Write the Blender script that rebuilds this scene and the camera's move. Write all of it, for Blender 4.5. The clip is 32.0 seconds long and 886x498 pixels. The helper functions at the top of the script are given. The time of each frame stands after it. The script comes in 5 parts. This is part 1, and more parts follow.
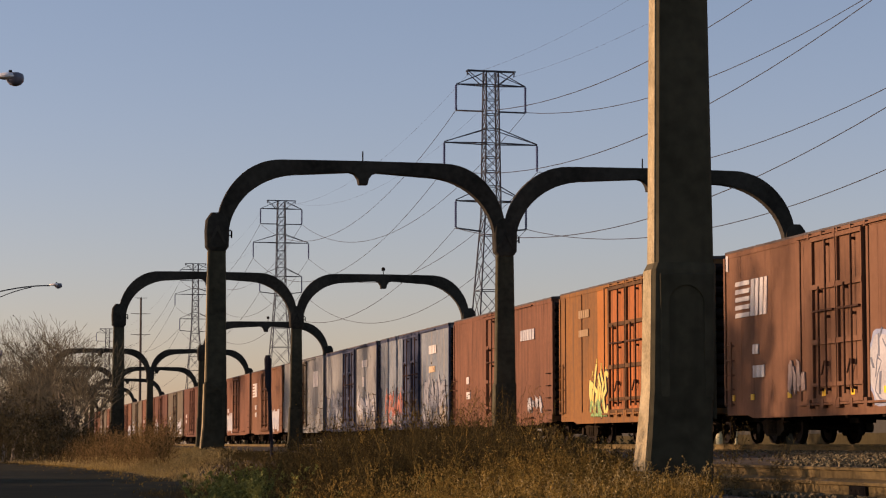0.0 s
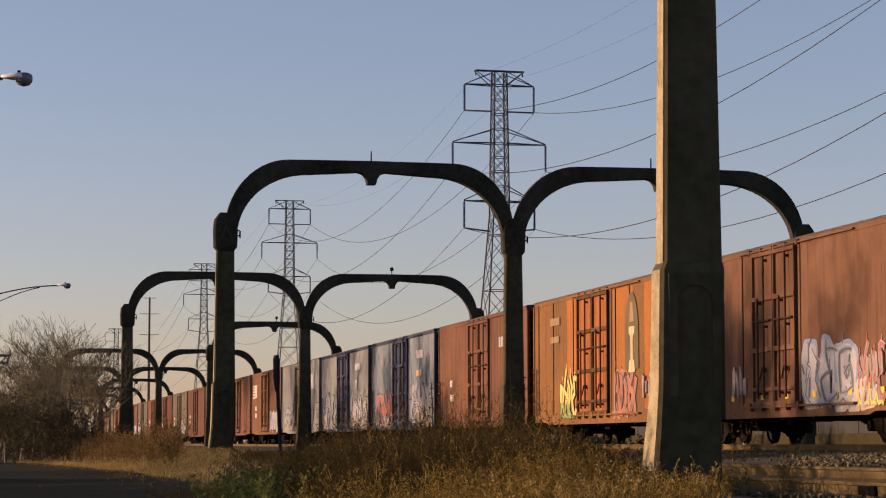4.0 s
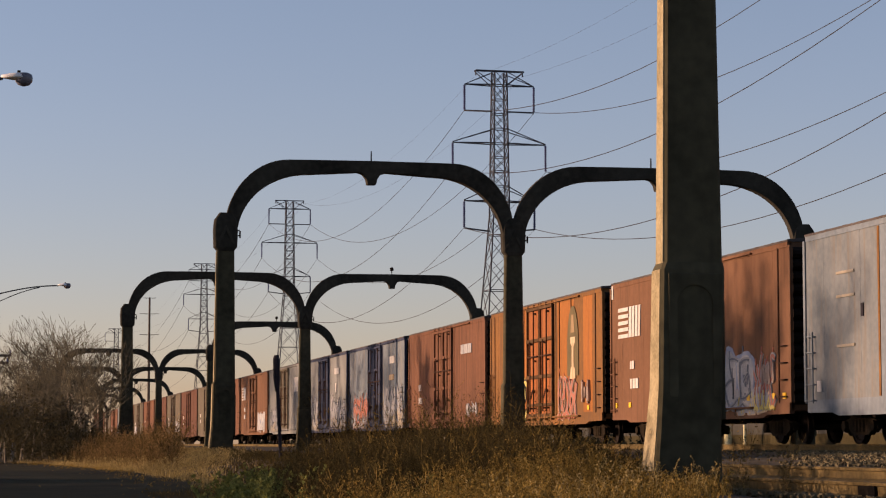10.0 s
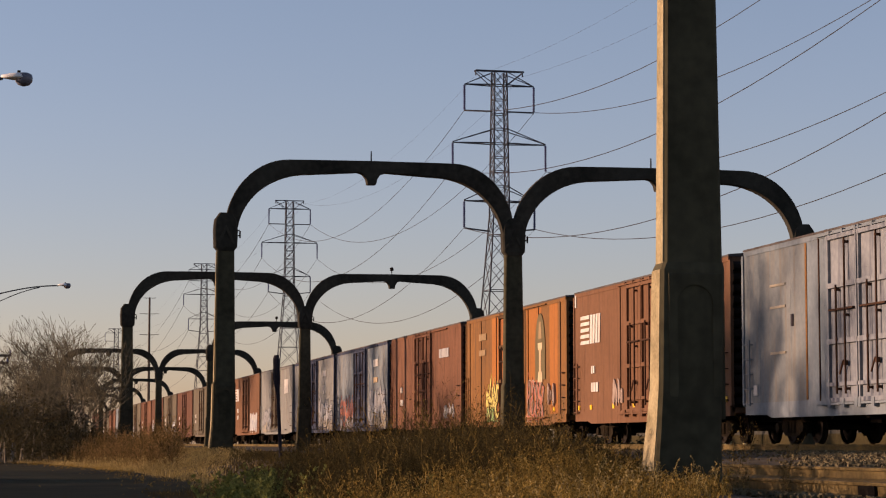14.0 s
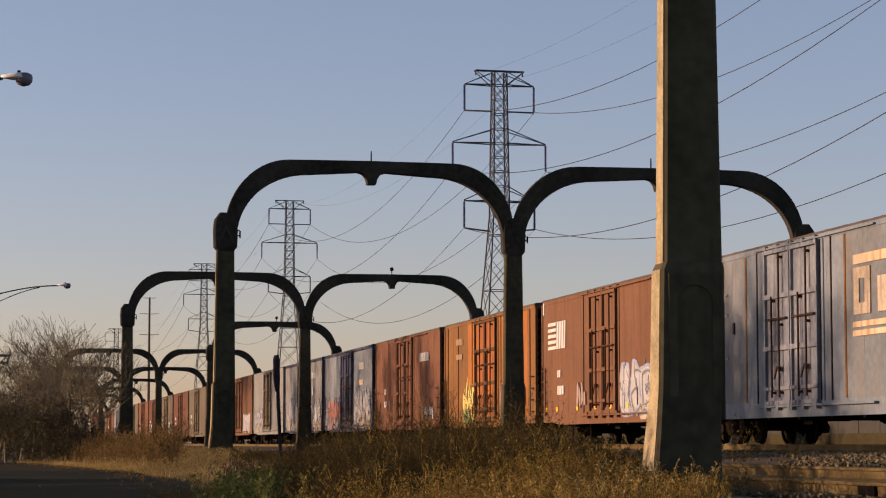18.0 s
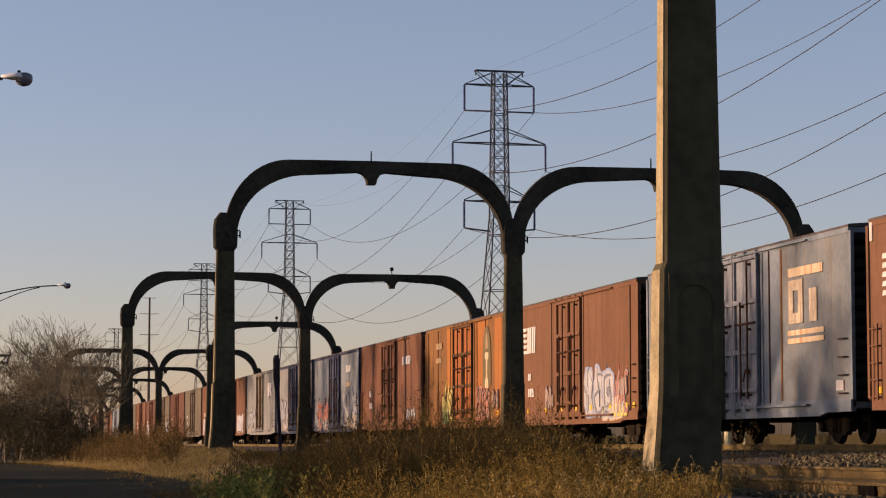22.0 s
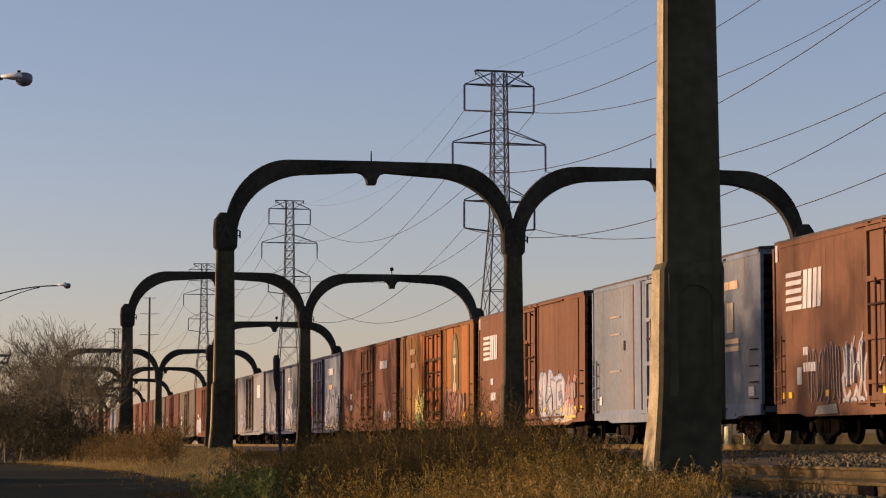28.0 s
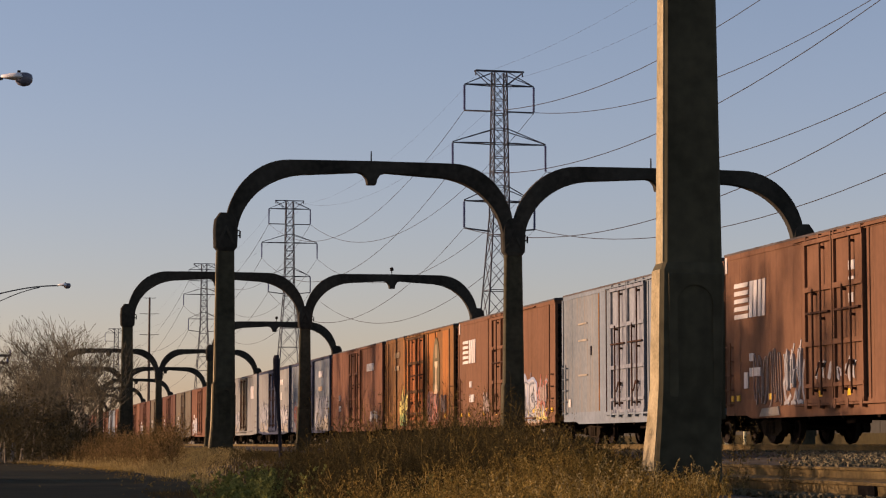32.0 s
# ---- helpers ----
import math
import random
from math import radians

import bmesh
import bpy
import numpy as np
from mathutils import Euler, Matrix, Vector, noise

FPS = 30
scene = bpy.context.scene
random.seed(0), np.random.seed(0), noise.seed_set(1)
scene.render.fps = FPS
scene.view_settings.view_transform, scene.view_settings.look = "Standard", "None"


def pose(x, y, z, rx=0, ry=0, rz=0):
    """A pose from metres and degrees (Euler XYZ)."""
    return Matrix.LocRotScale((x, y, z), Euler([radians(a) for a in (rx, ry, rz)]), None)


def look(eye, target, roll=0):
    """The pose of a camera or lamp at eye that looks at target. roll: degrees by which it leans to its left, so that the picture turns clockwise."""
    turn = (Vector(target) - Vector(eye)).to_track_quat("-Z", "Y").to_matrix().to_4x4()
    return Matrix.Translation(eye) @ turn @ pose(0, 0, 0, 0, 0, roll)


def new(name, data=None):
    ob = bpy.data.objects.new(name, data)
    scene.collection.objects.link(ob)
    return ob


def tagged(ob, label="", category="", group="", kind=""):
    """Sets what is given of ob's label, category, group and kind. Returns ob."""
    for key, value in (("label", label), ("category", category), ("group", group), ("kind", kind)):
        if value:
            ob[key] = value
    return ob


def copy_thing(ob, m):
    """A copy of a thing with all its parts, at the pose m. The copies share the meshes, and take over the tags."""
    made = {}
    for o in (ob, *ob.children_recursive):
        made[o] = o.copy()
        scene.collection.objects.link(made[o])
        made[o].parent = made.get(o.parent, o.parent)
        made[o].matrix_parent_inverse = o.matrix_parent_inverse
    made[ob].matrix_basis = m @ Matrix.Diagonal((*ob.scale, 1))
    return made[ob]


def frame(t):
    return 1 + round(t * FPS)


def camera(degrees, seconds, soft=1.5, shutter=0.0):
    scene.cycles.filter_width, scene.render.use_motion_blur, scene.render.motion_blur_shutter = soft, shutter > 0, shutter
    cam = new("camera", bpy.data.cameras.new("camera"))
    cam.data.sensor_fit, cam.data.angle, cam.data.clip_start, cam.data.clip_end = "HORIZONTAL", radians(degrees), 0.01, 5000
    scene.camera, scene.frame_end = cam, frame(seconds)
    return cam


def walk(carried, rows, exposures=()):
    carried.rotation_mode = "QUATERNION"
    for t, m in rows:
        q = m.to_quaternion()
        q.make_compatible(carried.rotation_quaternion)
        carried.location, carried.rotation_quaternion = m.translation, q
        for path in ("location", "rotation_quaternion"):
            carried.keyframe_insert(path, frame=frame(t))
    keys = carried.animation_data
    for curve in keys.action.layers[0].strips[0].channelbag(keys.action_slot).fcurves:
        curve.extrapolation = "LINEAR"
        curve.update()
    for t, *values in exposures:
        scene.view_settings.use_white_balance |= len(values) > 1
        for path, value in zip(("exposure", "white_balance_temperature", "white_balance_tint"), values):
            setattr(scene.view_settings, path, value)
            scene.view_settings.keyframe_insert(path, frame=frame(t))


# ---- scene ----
EYE = 0.75
YAW, TILT = 11.4927, 4.8855
cam = camera(21.972, 32.0, soft=1.15)


def aim(turn):
    return pose(0, 0, EYE, 90 + TILT, 0, -YAW - turn)


# a slight pan to the left in the second second, then the camera stands still
walk(cam, [(0, aim(0.213)), (0.9, aim(0.213)), (1.0, aim(0.17)), (1.2, aim(0.09)), (1.5, aim(0.014)), (2.0, aim(0.008)),
           (2.5, aim(0)), (32, aim(0))], [(0, 0.45, 7430, 41), (32, 0.45, 7430, 41)])

# ---- light ----
SUN_AZ, SUN_EL = 15.0, 8.5      # degrees from -x towards +y; height
sun_dir = Vector((-math.cos(radians(SUN_AZ)) * math.cos(radians(SUN_EL)),
                  math.sin(radians(SUN_AZ)) * math.cos(radians(SUN_EL)), math.sin(radians(SUN_EL))))
sun = new("sun", bpy.data.lights.new("sun", "SUN"))
sun.data.energy, sun.data.angle, sun.data.color = 4.6, radians(0.53), (1.0, 0.81, 0.55)
sun.matrix_world = look(sun_dir * 50, (0, 0, 0))
world = bpy.data.worlds.new("world")
scene.world = world
world.use_nodes = True
wn = world.node_tree.nodes
sky = wn.new("ShaderNodeTexSky")
sky.sky_type, sky.sun_disc = "NISHITA", False
sky.sun_elevation = radians(SUN_EL)
sky.sun_rotation = math.atan2(sun_dir.x, sun_dir.y)
sky.air_density, sky.dust_density, sky.ozone_density = 1.0, 0.35, 3.0
wn["Background"].inputs[1].default_value = 0.13
# thin mauve haze low in the sky, all round
place = wn.new("ShaderNodeTexCoord")
split = wn.new("ShaderNodeSeparateXYZ")
haze = wn.new("ShaderNodeValToRGB")
haze.color_ramp.elements[0].position, haze.color_ramp.elements[1].position = 0.0, 0.24
haze.color_ramp.elements[0].color, haze.color_ramp.elements[1].color = (0.972, 0.92, 1.03, 1), (1.135, 1.085, 0.985, 1)
tinted = wn.new("ShaderNodeMix")
tinted.data_type, tinted.blend_type = "RGBA", "MULTIPLY"
tinted.inputs["Factor"].default_value = 1.0
for a, b in ((place.outputs["Generated"], split.inputs[0]), (split.outputs["Z"], haze.inputs["Fac"]), (sky.outputs[0], tinted.inputs[6]),
             (haze.outputs["Color"], tinted.inputs[7]), (tinted.outputs[2], wn["Background"].inputs[0])):
    world.node_tree.links.new(a, b)


# ---- materials ----
def material(name, low, high, scale=6.0, rough=0.85, metal=0.0, bump=0.1, stretch=(1, 1, 1), vary=0.0, fine=9.0,
             streak=None, streak_amount=0.0, translucent=0.0, gloss=0.2, offset=None):
    """Two colours mixed by noise at two scales, a bump, and vertical streaks where given."""
    m = bpy.data.materials.new(name)
    m.use_nodes = True
    t = m.node_tree
    n, l = t.nodes, t.links
    b = n["Principled BSDF"]
    b.inputs["Roughness"].default_value, b.inputs["Metallic"].default_value = rough, metal
    b.inputs["Specular IOR Level"].default_value = gloss
    co = n.new("ShaderNodeTexCoord")
    mp = n.new("ShaderNodeMapping")
    mp.inputs["Scale"].default_value = stretch
    l.new(co.outputs["Object"], mp.inputs["Vector"])
    info = n.new("ShaderNodeObjectInfo")
    shift = n.new("ShaderNodeVectorMath")
    shift.operation = "MULTIPLY_ADD"
    shift.inputs[1].default_value = (37, 53, 71)
    if offset is None:
        l.new(info.outputs["Random"], shift.inputs[0])
    else:
        shift.inputs[0].default_value = (offset, offset, offset)
    l.new(mp.outputs[0], shift.inputs[2])
    big = n.new("ShaderNodeTexNoise")
    big.inputs["Scale"].default_value, big.inputs["Detail"].default_value = scale * 0.25, 4
    small = n.new("ShaderNodeTexNoise")
    small.inputs["Scale"].default_value, small.inputs["Detail"].default_value = scale * fine / 4, 5
    for x in (big, small):
        l.new(shift.outputs[0], x.inputs["Vector"])
    mixn = n.new("ShaderNodeMix")
    mixn.inputs["Factor"].default_value = 0.4
    l.new(big.outputs["Fac"], mixn.inputs["A"])
    l.new(small.outputs["Fac"], mixn.inputs["B"])
    ramp = n.new("ShaderNodeValToRGB")
    ramp.color_ramp.elements[0].position, ramp.color_ramp.elements[1].position = 0.32, 0.68
    ramp.color_ramp.elements[0].color, ramp.color_ramp.elements[1].color = (*low, 1), (*high, 1)
    l.new(mixn.outputs["Result"], ramp.inputs["Fac"])
    out = ramp.outputs["Color"]
    if streak:
        mp2 = n.new("ShaderNodeMapping")
        mp2.inputs["Scale"].default_value = (3.0, 3.0, 0.22)
        l.new(co.outputs["Object"], mp2.inputs["Vector"])
        add = n.new("ShaderNodeVectorMath")
        l.new(mp2.outputs[0], add.inputs[0])
        add.inputs[1].default_value = (offset or 0, (offset or 0) * 7, 0)
        s = n.new("ShaderNodeTexNoise")
        s.inputs["Scale"].default_value, s.inputs["Detail"].default_value = 1.6, 6
        l.new(add.outputs[0], s.inputs["Vector"])
        r2 = n.new("ShaderNodeValToRGB")
        r2.color_ramp.elements[0].position, r2.color_ramp.elements[1].position = 0.5, 0.72
        l.new(s.outputs["Fac"], r2.inputs["Fac"])
        k = n.new("ShaderNodeMath")
        k.operation = "MULTIPLY"
        k.inputs[1].default_value = streak_amount
        l.new(r2.outputs["Color"], k.inputs[0])
        mx = n.new("ShaderNodeMix")
        mx.data_type = "RGBA"
        l.new(k.outputs[0], mx.inputs["Factor"])
        l.new(out, mx.inputs[6])
        mx.inputs[7].default_value = (*streak, 1)
        out = mx.outputs[2]
    if vary:
        geo = n.new("ShaderNodeNewGeometry")
        sm = n.new("ShaderNodeMath")
        sm.operation = "MULTIPLY_ADD"
        l.new(geo.outputs["Random Per Island"], sm.inputs[0])
        sm.inputs[1].default_value, sm.inputs[2].default_value = 2 * vary, 1 - vary
        hs = n.new("ShaderNodeHueSaturation")
        l.new(sm.outputs[0], hs.inputs["Value"])
        l.new(out, hs.inputs["Color"])
        out = hs.outputs["Color"]
    l.new(out, b.inputs["Base Color"])
    if bump:
        bp = n.new("ShaderNodeBump")
        bp.inputs["Strength"].default_value, bp.inputs["Distance"].default_value = bump, 0.02
        l.new(small.outputs["Fac"], bp.inputs["Height"])
        l.new(bp.outputs[0], b.inputs["Normal"])
    if translucent:
        tr = n.new("ShaderNodeBsdfTranslucent")
        l.new(out, tr.inputs["Color"])
        ms = n.new("ShaderNodeMixShader")
        ms.inputs[0].default_value = translucent
        l.new(b.outputs[0], ms.inputs[1])
        l.new(tr.outputs[0], ms.inputs[2])
        l.new(ms.outputs[0], n["Material Output"].inputs["Surface"])
    return m


M = {
    "concrete": material("weathered_concrete", (0.032, 0.029, 0.017), (0.092, 0.081, 0.048), 3, 0.92, 0, 0.4, gloss=0.08, streak=(0.035, 0.03, 0.02), streak_amount=0.5),
    # darker for capitals and beams: shade put into colour, dimming their sunlit edges
    "dim_concrete": material("shade_toned_concrete", (0.02, 0.018, 0.014), (0.062, 0.056, 0.042), 3, 0.92, 0, 0.4, gloss=0.06),
    "steel": material("galvanised_steel", (0.04, 0.042, 0.047), (0.075, 0.078, 0.083), 2, 0.75, 0, 0.05),
    "porcelain": material("blue_grey_porcelain", (0.05, 0.06, 0.12), (0.08, 0.09, 0.18), 4, 0.35, 0, 0),
    "wire": material("dull_dark_wire", (0.03, 0.03, 0.032), (0.05, 0.05, 0.052), 1, 0.8, 0, 0),
    "soil": material("dry_soil_and_litter", (0.03, 0.022, 0.012), (0.11, 0.078, 0.04), 3, 0.95, 0, 0.6),
    "lane": material("worn_dirty_asphalt", (0.016, 0.013, 0.005), (0.05, 0.041, 0.016), 1.2, 0.95, 0, 0.8, gloss=0.05),
    "ballast": material("grey_brown_ballast", (0.03, 0.024, 0.013), (0.095, 0.075, 0.040), 10, 0.95, 0, 0.9),
    "stone": material("ballast_stone", (0.048, 0.038, 0.019), (0.135, 0.108, 0.055), 9, 0.9, 0, 0.3, vary=0.4),
    "stone_pale": material("pale_crushed_stone", (0.06, 0.048, 0.024), (0.175, 0.14, 0.074), 9, 0.9, 0, 0.3, vary=0.5),
    "rail": material("rusty_rail_steel", (0.055, 0.038, 0.014), (0.16, 0.112, 0.046), 5, 0.85, 0, 0.2, gloss=0.1),
    "tie": material("weathered_tie_timber", (0.045, 0.035, 0.024), (0.125, 0.10, 0.068), 5, 0.92, 0, 0.5, stretch=(0.3, 4, 4)),
    "rod": material("dark_rod_steel", (0.03, 0.017, 0.012), (0.085, 0.044, 0.028), 5, 0.85, 0, 0.1, gloss=0.05),
    "bollard": material("pale_concrete_bollard", (0.20, 0.185, 0.16), (0.30, 0.28, 0.24), 5, 0.9, 0, 0.2),
    "under": material("grimy_black_steel", (0.005, 0.004, 0.0035), (0.016, 0.012, 0.009), 5, 0.9, 0, 0.2, gloss=0.05),
    "wheel": material("worn_wheel_steel", (0.008, 0.006, 0.005), (0.025, 0.018, 0.013), 5, 0.8, 0, 0.1, gloss=0.1),
    "white": material("faded_white_paint", (0.42, 0.40, 0.36), (0.60, 0.57, 0.52), 9, 0.7, 0, 0.05, streak=(0.35, 0.22, 0.15), streak_amount=0.5),
    "faded_cream": material("worn_cream_paint", (0.20, 0.18, 0.14), (0.34, 0.28, 0.20), 9, 0.7, 0, 0.05, streak=(0.20, 0.20, 0.19), streak_amount=0.8),
    "cream": material("faded_cream_paint", (0.42, 0.30, 0.17), (0.62, 0.48, 0.31), 9, 0.7, 0, 0.05, streak=(0.35, 0.14, 0.05), streak_amount=0.8),
    "olive": material("faded_olive_paint", (0.09, 0.072, 0.032), (0.14, 0.105, 0.048), 9, 0.75, 0, 0.05),
    "yellow_paint": material("pale_yellow_paint", (0.78, 0.64, 0.30), (0.88, 0.76, 0.42), 9, 0.6, 0, 0),
    "yellow": material("yellow_reflector", (0.75, 0.42, 0.02), (0.85, 0.52, 0.04), 9, 0.4, 0, 0),
    "spray_yellow": material("yellow_spray_paint", (0.45, 0.34, 0.06), (0.62, 0.52, 0.17), 7, 0.6, 0, 0.03),
    "spray_green": material("green_spray_paint", (0.10, 0.22, 0.07), (0.22, 0.36, 0.14), 7, 0.6, 0, 0.03),
    "spray_red": material("red_spray_paint", (0.28, 0.065, 0.04), (0.42, 0.16, 0.10), 7, 0.6, 0, 0.03),
    "spray_white": material("white_spray_paint", (0.24, 0.238, 0.235), (0.44, 0.43, 0.415), 7, 0.6, 0, 0.03),
    "spray_pale": material("pale_grey_spray_paint", (0.165, 0.17, 0.175), (0.31, 0.31, 0.305), 7, 0.6, 0, 0.03),
    "spray_blue": material("grey_blue_spray_paint", (0.16, 0.20, 0.28), (0.30, 0.34, 0.42), 7, 0.6, 0, 0.03),
    "spray_slate": material("slate_spray_paint", (0.07, 0.08, 0.10), (0.15, 0.165, 0.19), 7, 0.6, 0, 0.03),
    "spray_black": material("black_spray_paint", (0.02, 0.02, 0.02), (0.05, 0.04, 0.04), 7, 0.6, 0, 0.03),
    "weed": material("dry_golden_weeds", (0.11, 0.069, 0.017), (0.35, 0.23, 0.06), 2, 0.95, 0, 0, vary=0.6, translucent=0.3, gloss=0.05),
    "weed_dark": material("dry_brown_weeds", (0.032, 0.025, 0.009), (0.115, 0.082, 0.03), 2, 0.95, 0, 0, vary=0.55, translucent=0.25, gloss=0.05),
    "grass": material("bleached_dry_grass", (0.235, 0.166, 0.059), (0.50, 0.372, 0.152), 2, 0.95, 0, 0, vary=0.5, translucent=0.3, gloss=0.05),
    "bank": material("sunlit_dry_grass_bank", (0.03, 0.024, 0.011), (0.06, 0.048, 0.022), 1.5, 0.95, 0, 0.6, gloss=0.05),
    "russet": material("russet_dry_brush", (0.10, 0.062, 0.023), (0.28, 0.178, 0.07), 2, 0.95, 0, 0, vary=0.5, translucent=0.25, gloss=0.05),
    "leaf": material("green_weed_leaves", (0.11, 0.125, 0.026), (0.26, 0.26, 0.07), 3, 0.8, 0, 0, vary=0.35, translucent=0.35),
    "bark": material("grey_brown_bark", (0.12, 0.10, 0.068), (0.26, 0.22, 0.155), 6, 0.95, 0, 0.4, vary=0.2),
    "twig": material("bare_twigs", (0.05, 0.045, 0.028), (0.125, 0.108, 0.066), 3, 0.9, 0, 0, vary=0.3),
    "brush": material("dull_brown_brush", (0.042, 0.035, 0.017), (0.11, 0.087, 0.041), 1, 0.95, 0, 0, vary=0.5, translucent=0.15, gloss=0.05),
    "spray_faint": material("faint_pinkish_grey_spray_paint", (0.24, 0.17, 0.135), (0.36, 0.28, 0.23), 7, 0.7, 0, 0.03),
    # brown flecks paint the light that the truck side frames catch
    "frame_lit": material("sunlit_brown_steel", (0.006, 0.0045, 0.0035), (0.032, 0.023, 0.013), 7, 0.9, 0, 0.3, gloss=0.05),
    "panel": material("grey_concrete_panel", (0.035, 0.033, 0.025), (0.055, 0.051, 0.04), 1.2, 0.9, 0, 0.2),
    "lamp": material("painted_lamp_housing", (0.66, 0.64, 0.60), (0.78, 0.76, 0.70), 5, 0.5, 0, 0.03),
    "lens": material("grey_lamp_lens", (0.12, 0.12, 0.14), (0.19, 0.19, 0.21), 5, 0.15, 0, 0),
    "wood": material("weathered_pole_wood", (0.05, 0.04, 0.03), (0.12, 0.09, 0.07), 4, 0.9, 0, 0.3, stretch=(4, 4, 0.4)),
    "dark_post": material("dark_painted_post", (0.016, 0.014, 0.02), (0.035, 0.03, 0.035), 4, 0.8, 0.2, 0.1),
}


# ---- mesh tools ----
def box(bm, x0, y0, z0, x1, y1, z1):
    v = [bm.verts.new((x, y, z)) for z in (z0, z1) for x, y in ((x0, y0), (x1, y0), (x1, y1), (x0, y1))]
    for a in ((3, 2, 1, 0), (4, 5, 6, 7), (0, 1, 5, 4), (1, 2, 6, 5), (2, 3, 7, 6), (3, 0, 4, 7)):
        bm.faces.new([v[i] for i in a])
    return v


def tube(bm, p, q, r0, r1=None, n=6, caps=True):
    p, q = Vector(p), Vector(q)
    r1 = r0 if r1 is None else r1
    d = (q - p).normalized()
    a = d.orthogonal().normalized()
    b = d.cross(a)
    rings = []
    for c, r in ((p, r0), (q, r1)):
        rings.append([bm.verts.new(c + r * (math.cos(2 * math.pi * i / n) * a + math.sin(2 * math.pi * i / n) * b)) for i in range(n)])
    for i in range(n):
        bm.faces.new((rings[0][i], rings[0][(i + 1) % n], rings[1][(i + 1) % n], rings[1][i]))
    if caps:
        bm.faces.new(rings[0][::-1])
        bm.faces.new(rings[1])


def bar(bm, p, q, w, h=None):
    """A square bar from p to q."""
    tube(bm, p, q, (w if h is None else h) * 0.707, None, 4)


def loft(bm, rings, close=True):
    """Skin between rings of points; caps at both ends."""
    vs = [[bm.verts.new(p) for p in r] for r in rings]
    n = len(vs[0])
    for a, b in zip(vs, vs[1:]):
        for i in range(n):
            bm.faces.new((a[i], a[(i + 1) % n], b[(i + 1) % n], b[i]))
    if close:
        bm.faces.new(vs[0][::-1])
        bm.faces.new(vs[-1])


def prism(bm, pts, a, b, axis="y"):
    """An outline in the x-z plane (or y-z for axis x), extruded from a to b."""
    put = (lambda u, v, w: (u, w, v)) if axis == "y" else (lambda u, v, w: (w, u, v))
    f = [bm.verts.new(put(u, v, a)) for u, v in pts]
    g = [bm.verts.new(put(u, v, b)) for u, v in pts]
    n = len(pts)
    bm.faces.new(f)
    bm.faces.new(g[::-1])
    for i in range(n):
        bm.faces.new((f[i], g[i], g[(i + 1) % n], f[(i + 1) % n]))


def finish(bm, bevel=0.0, smooth=False):
    bmesh.ops.recalc_face_normals(bm, faces=bm.faces)
    if bevel:
        edges = [e for e in bm.edges if len(e.link_faces) == 2 and e.calc_face_angle(0) > 0.6]
        bmesh.ops.bevel(bm, geom=edges, offset=bevel, segments=2, affect="EDGES", profile=0.6)
    me = bpy.data.meshes.new("mesh")
    bm.to_mesh(me)
    bm.free()
    if smooth:
        for p in me.polygons:
            p.use_smooth = True
    return me


def part(name, shape, mat, parent=None, label="", bevel=0.0, at=None, smooth=False):
    """Links a bmesh or a shared mesh as one object, under a thing or a part."""
    me = finish(shape, bevel, smooth) if isinstance(shape, bmesh.types.BMesh) else shape
    if not me.materials:
        me.materials.append(None)
    ob = new(name, me)
    ob.material_slots[0].link = "OBJECT"
    ob.material_slots[0].material = mat
    if parent:
        ob.parent = parent
    if at is not None:
        ob.matrix_basis = at
    if label:
        ob["label"] = label
    return ob


def soup(name, verts, faces, mat, parent=None, smooth=False):
    """One mesh from arrays of vertices and faces."""
    me = bpy.data.meshes.new("mesh")
    me.from_pydata(verts, [], faces)
    me.materials.append(mat)
    ob = new(name, me)
    if smooth:
        for p in me.polygons:
            p.use_smooth = True
    if parent:
        ob.parent = parent
    return ob


def empty(name, at, label, category, group=""):
    ob = new(name)
    ob.empty_display_size = 0.3
    ob.matrix_basis = at
    return tagged(ob, label, category, group)


# ---- ground ----
PROFILE = [(-3000, -0.4), (-60, -0.2), (-12, 0.0), (2.6, 0.0), (4.2, 0.2), (5.8, 0.40), (7.4, 0.44), (8.0, 0.30), (8.35, 0.16), (11.2, 0.22),
           (12.0, 0.28), (14.0, 0.40), (16.5, 0.50), (18.4, 0.54), (19.4, 0.56), (23.0, 0.56), (24.2, 0.3),
           (30, -0.1), (80, -0.3), (3000, -0.4)]


def height(x, y):
    # further on the lane lies closer to the posts
    q = min(max((y - 30) / 14, 0), 1) * min(max((105 - y) / 30, 0), 1)
    if x < 6.4:
        x -= 1.6 * q * min(max((6.4 - x) / 2.5, 0), 1)
    # and the bank falls away before the first frame
    low = 0.17 * min(max((26 - y) / 3, 0), 1) * min(max((x - 5.6) / 0.8, 0), 1) * min(max((8.3 - x) / 0.5, 0), 1)
    for (a, h), (b, k) in zip(PROFILE, PROFILE[1:]):
        if a <= x <= b:
            return h + (k - h) * (x - a) / (b - a) - low
    return 0.0


def lane_edge(y):
    """The right edge of the lane, which bears away to the left."""
    return 2.9 + 1.3 * min(max((y - 28) / 14, 0), 1) - max(0, y - 56) ** 2 * 0.0019


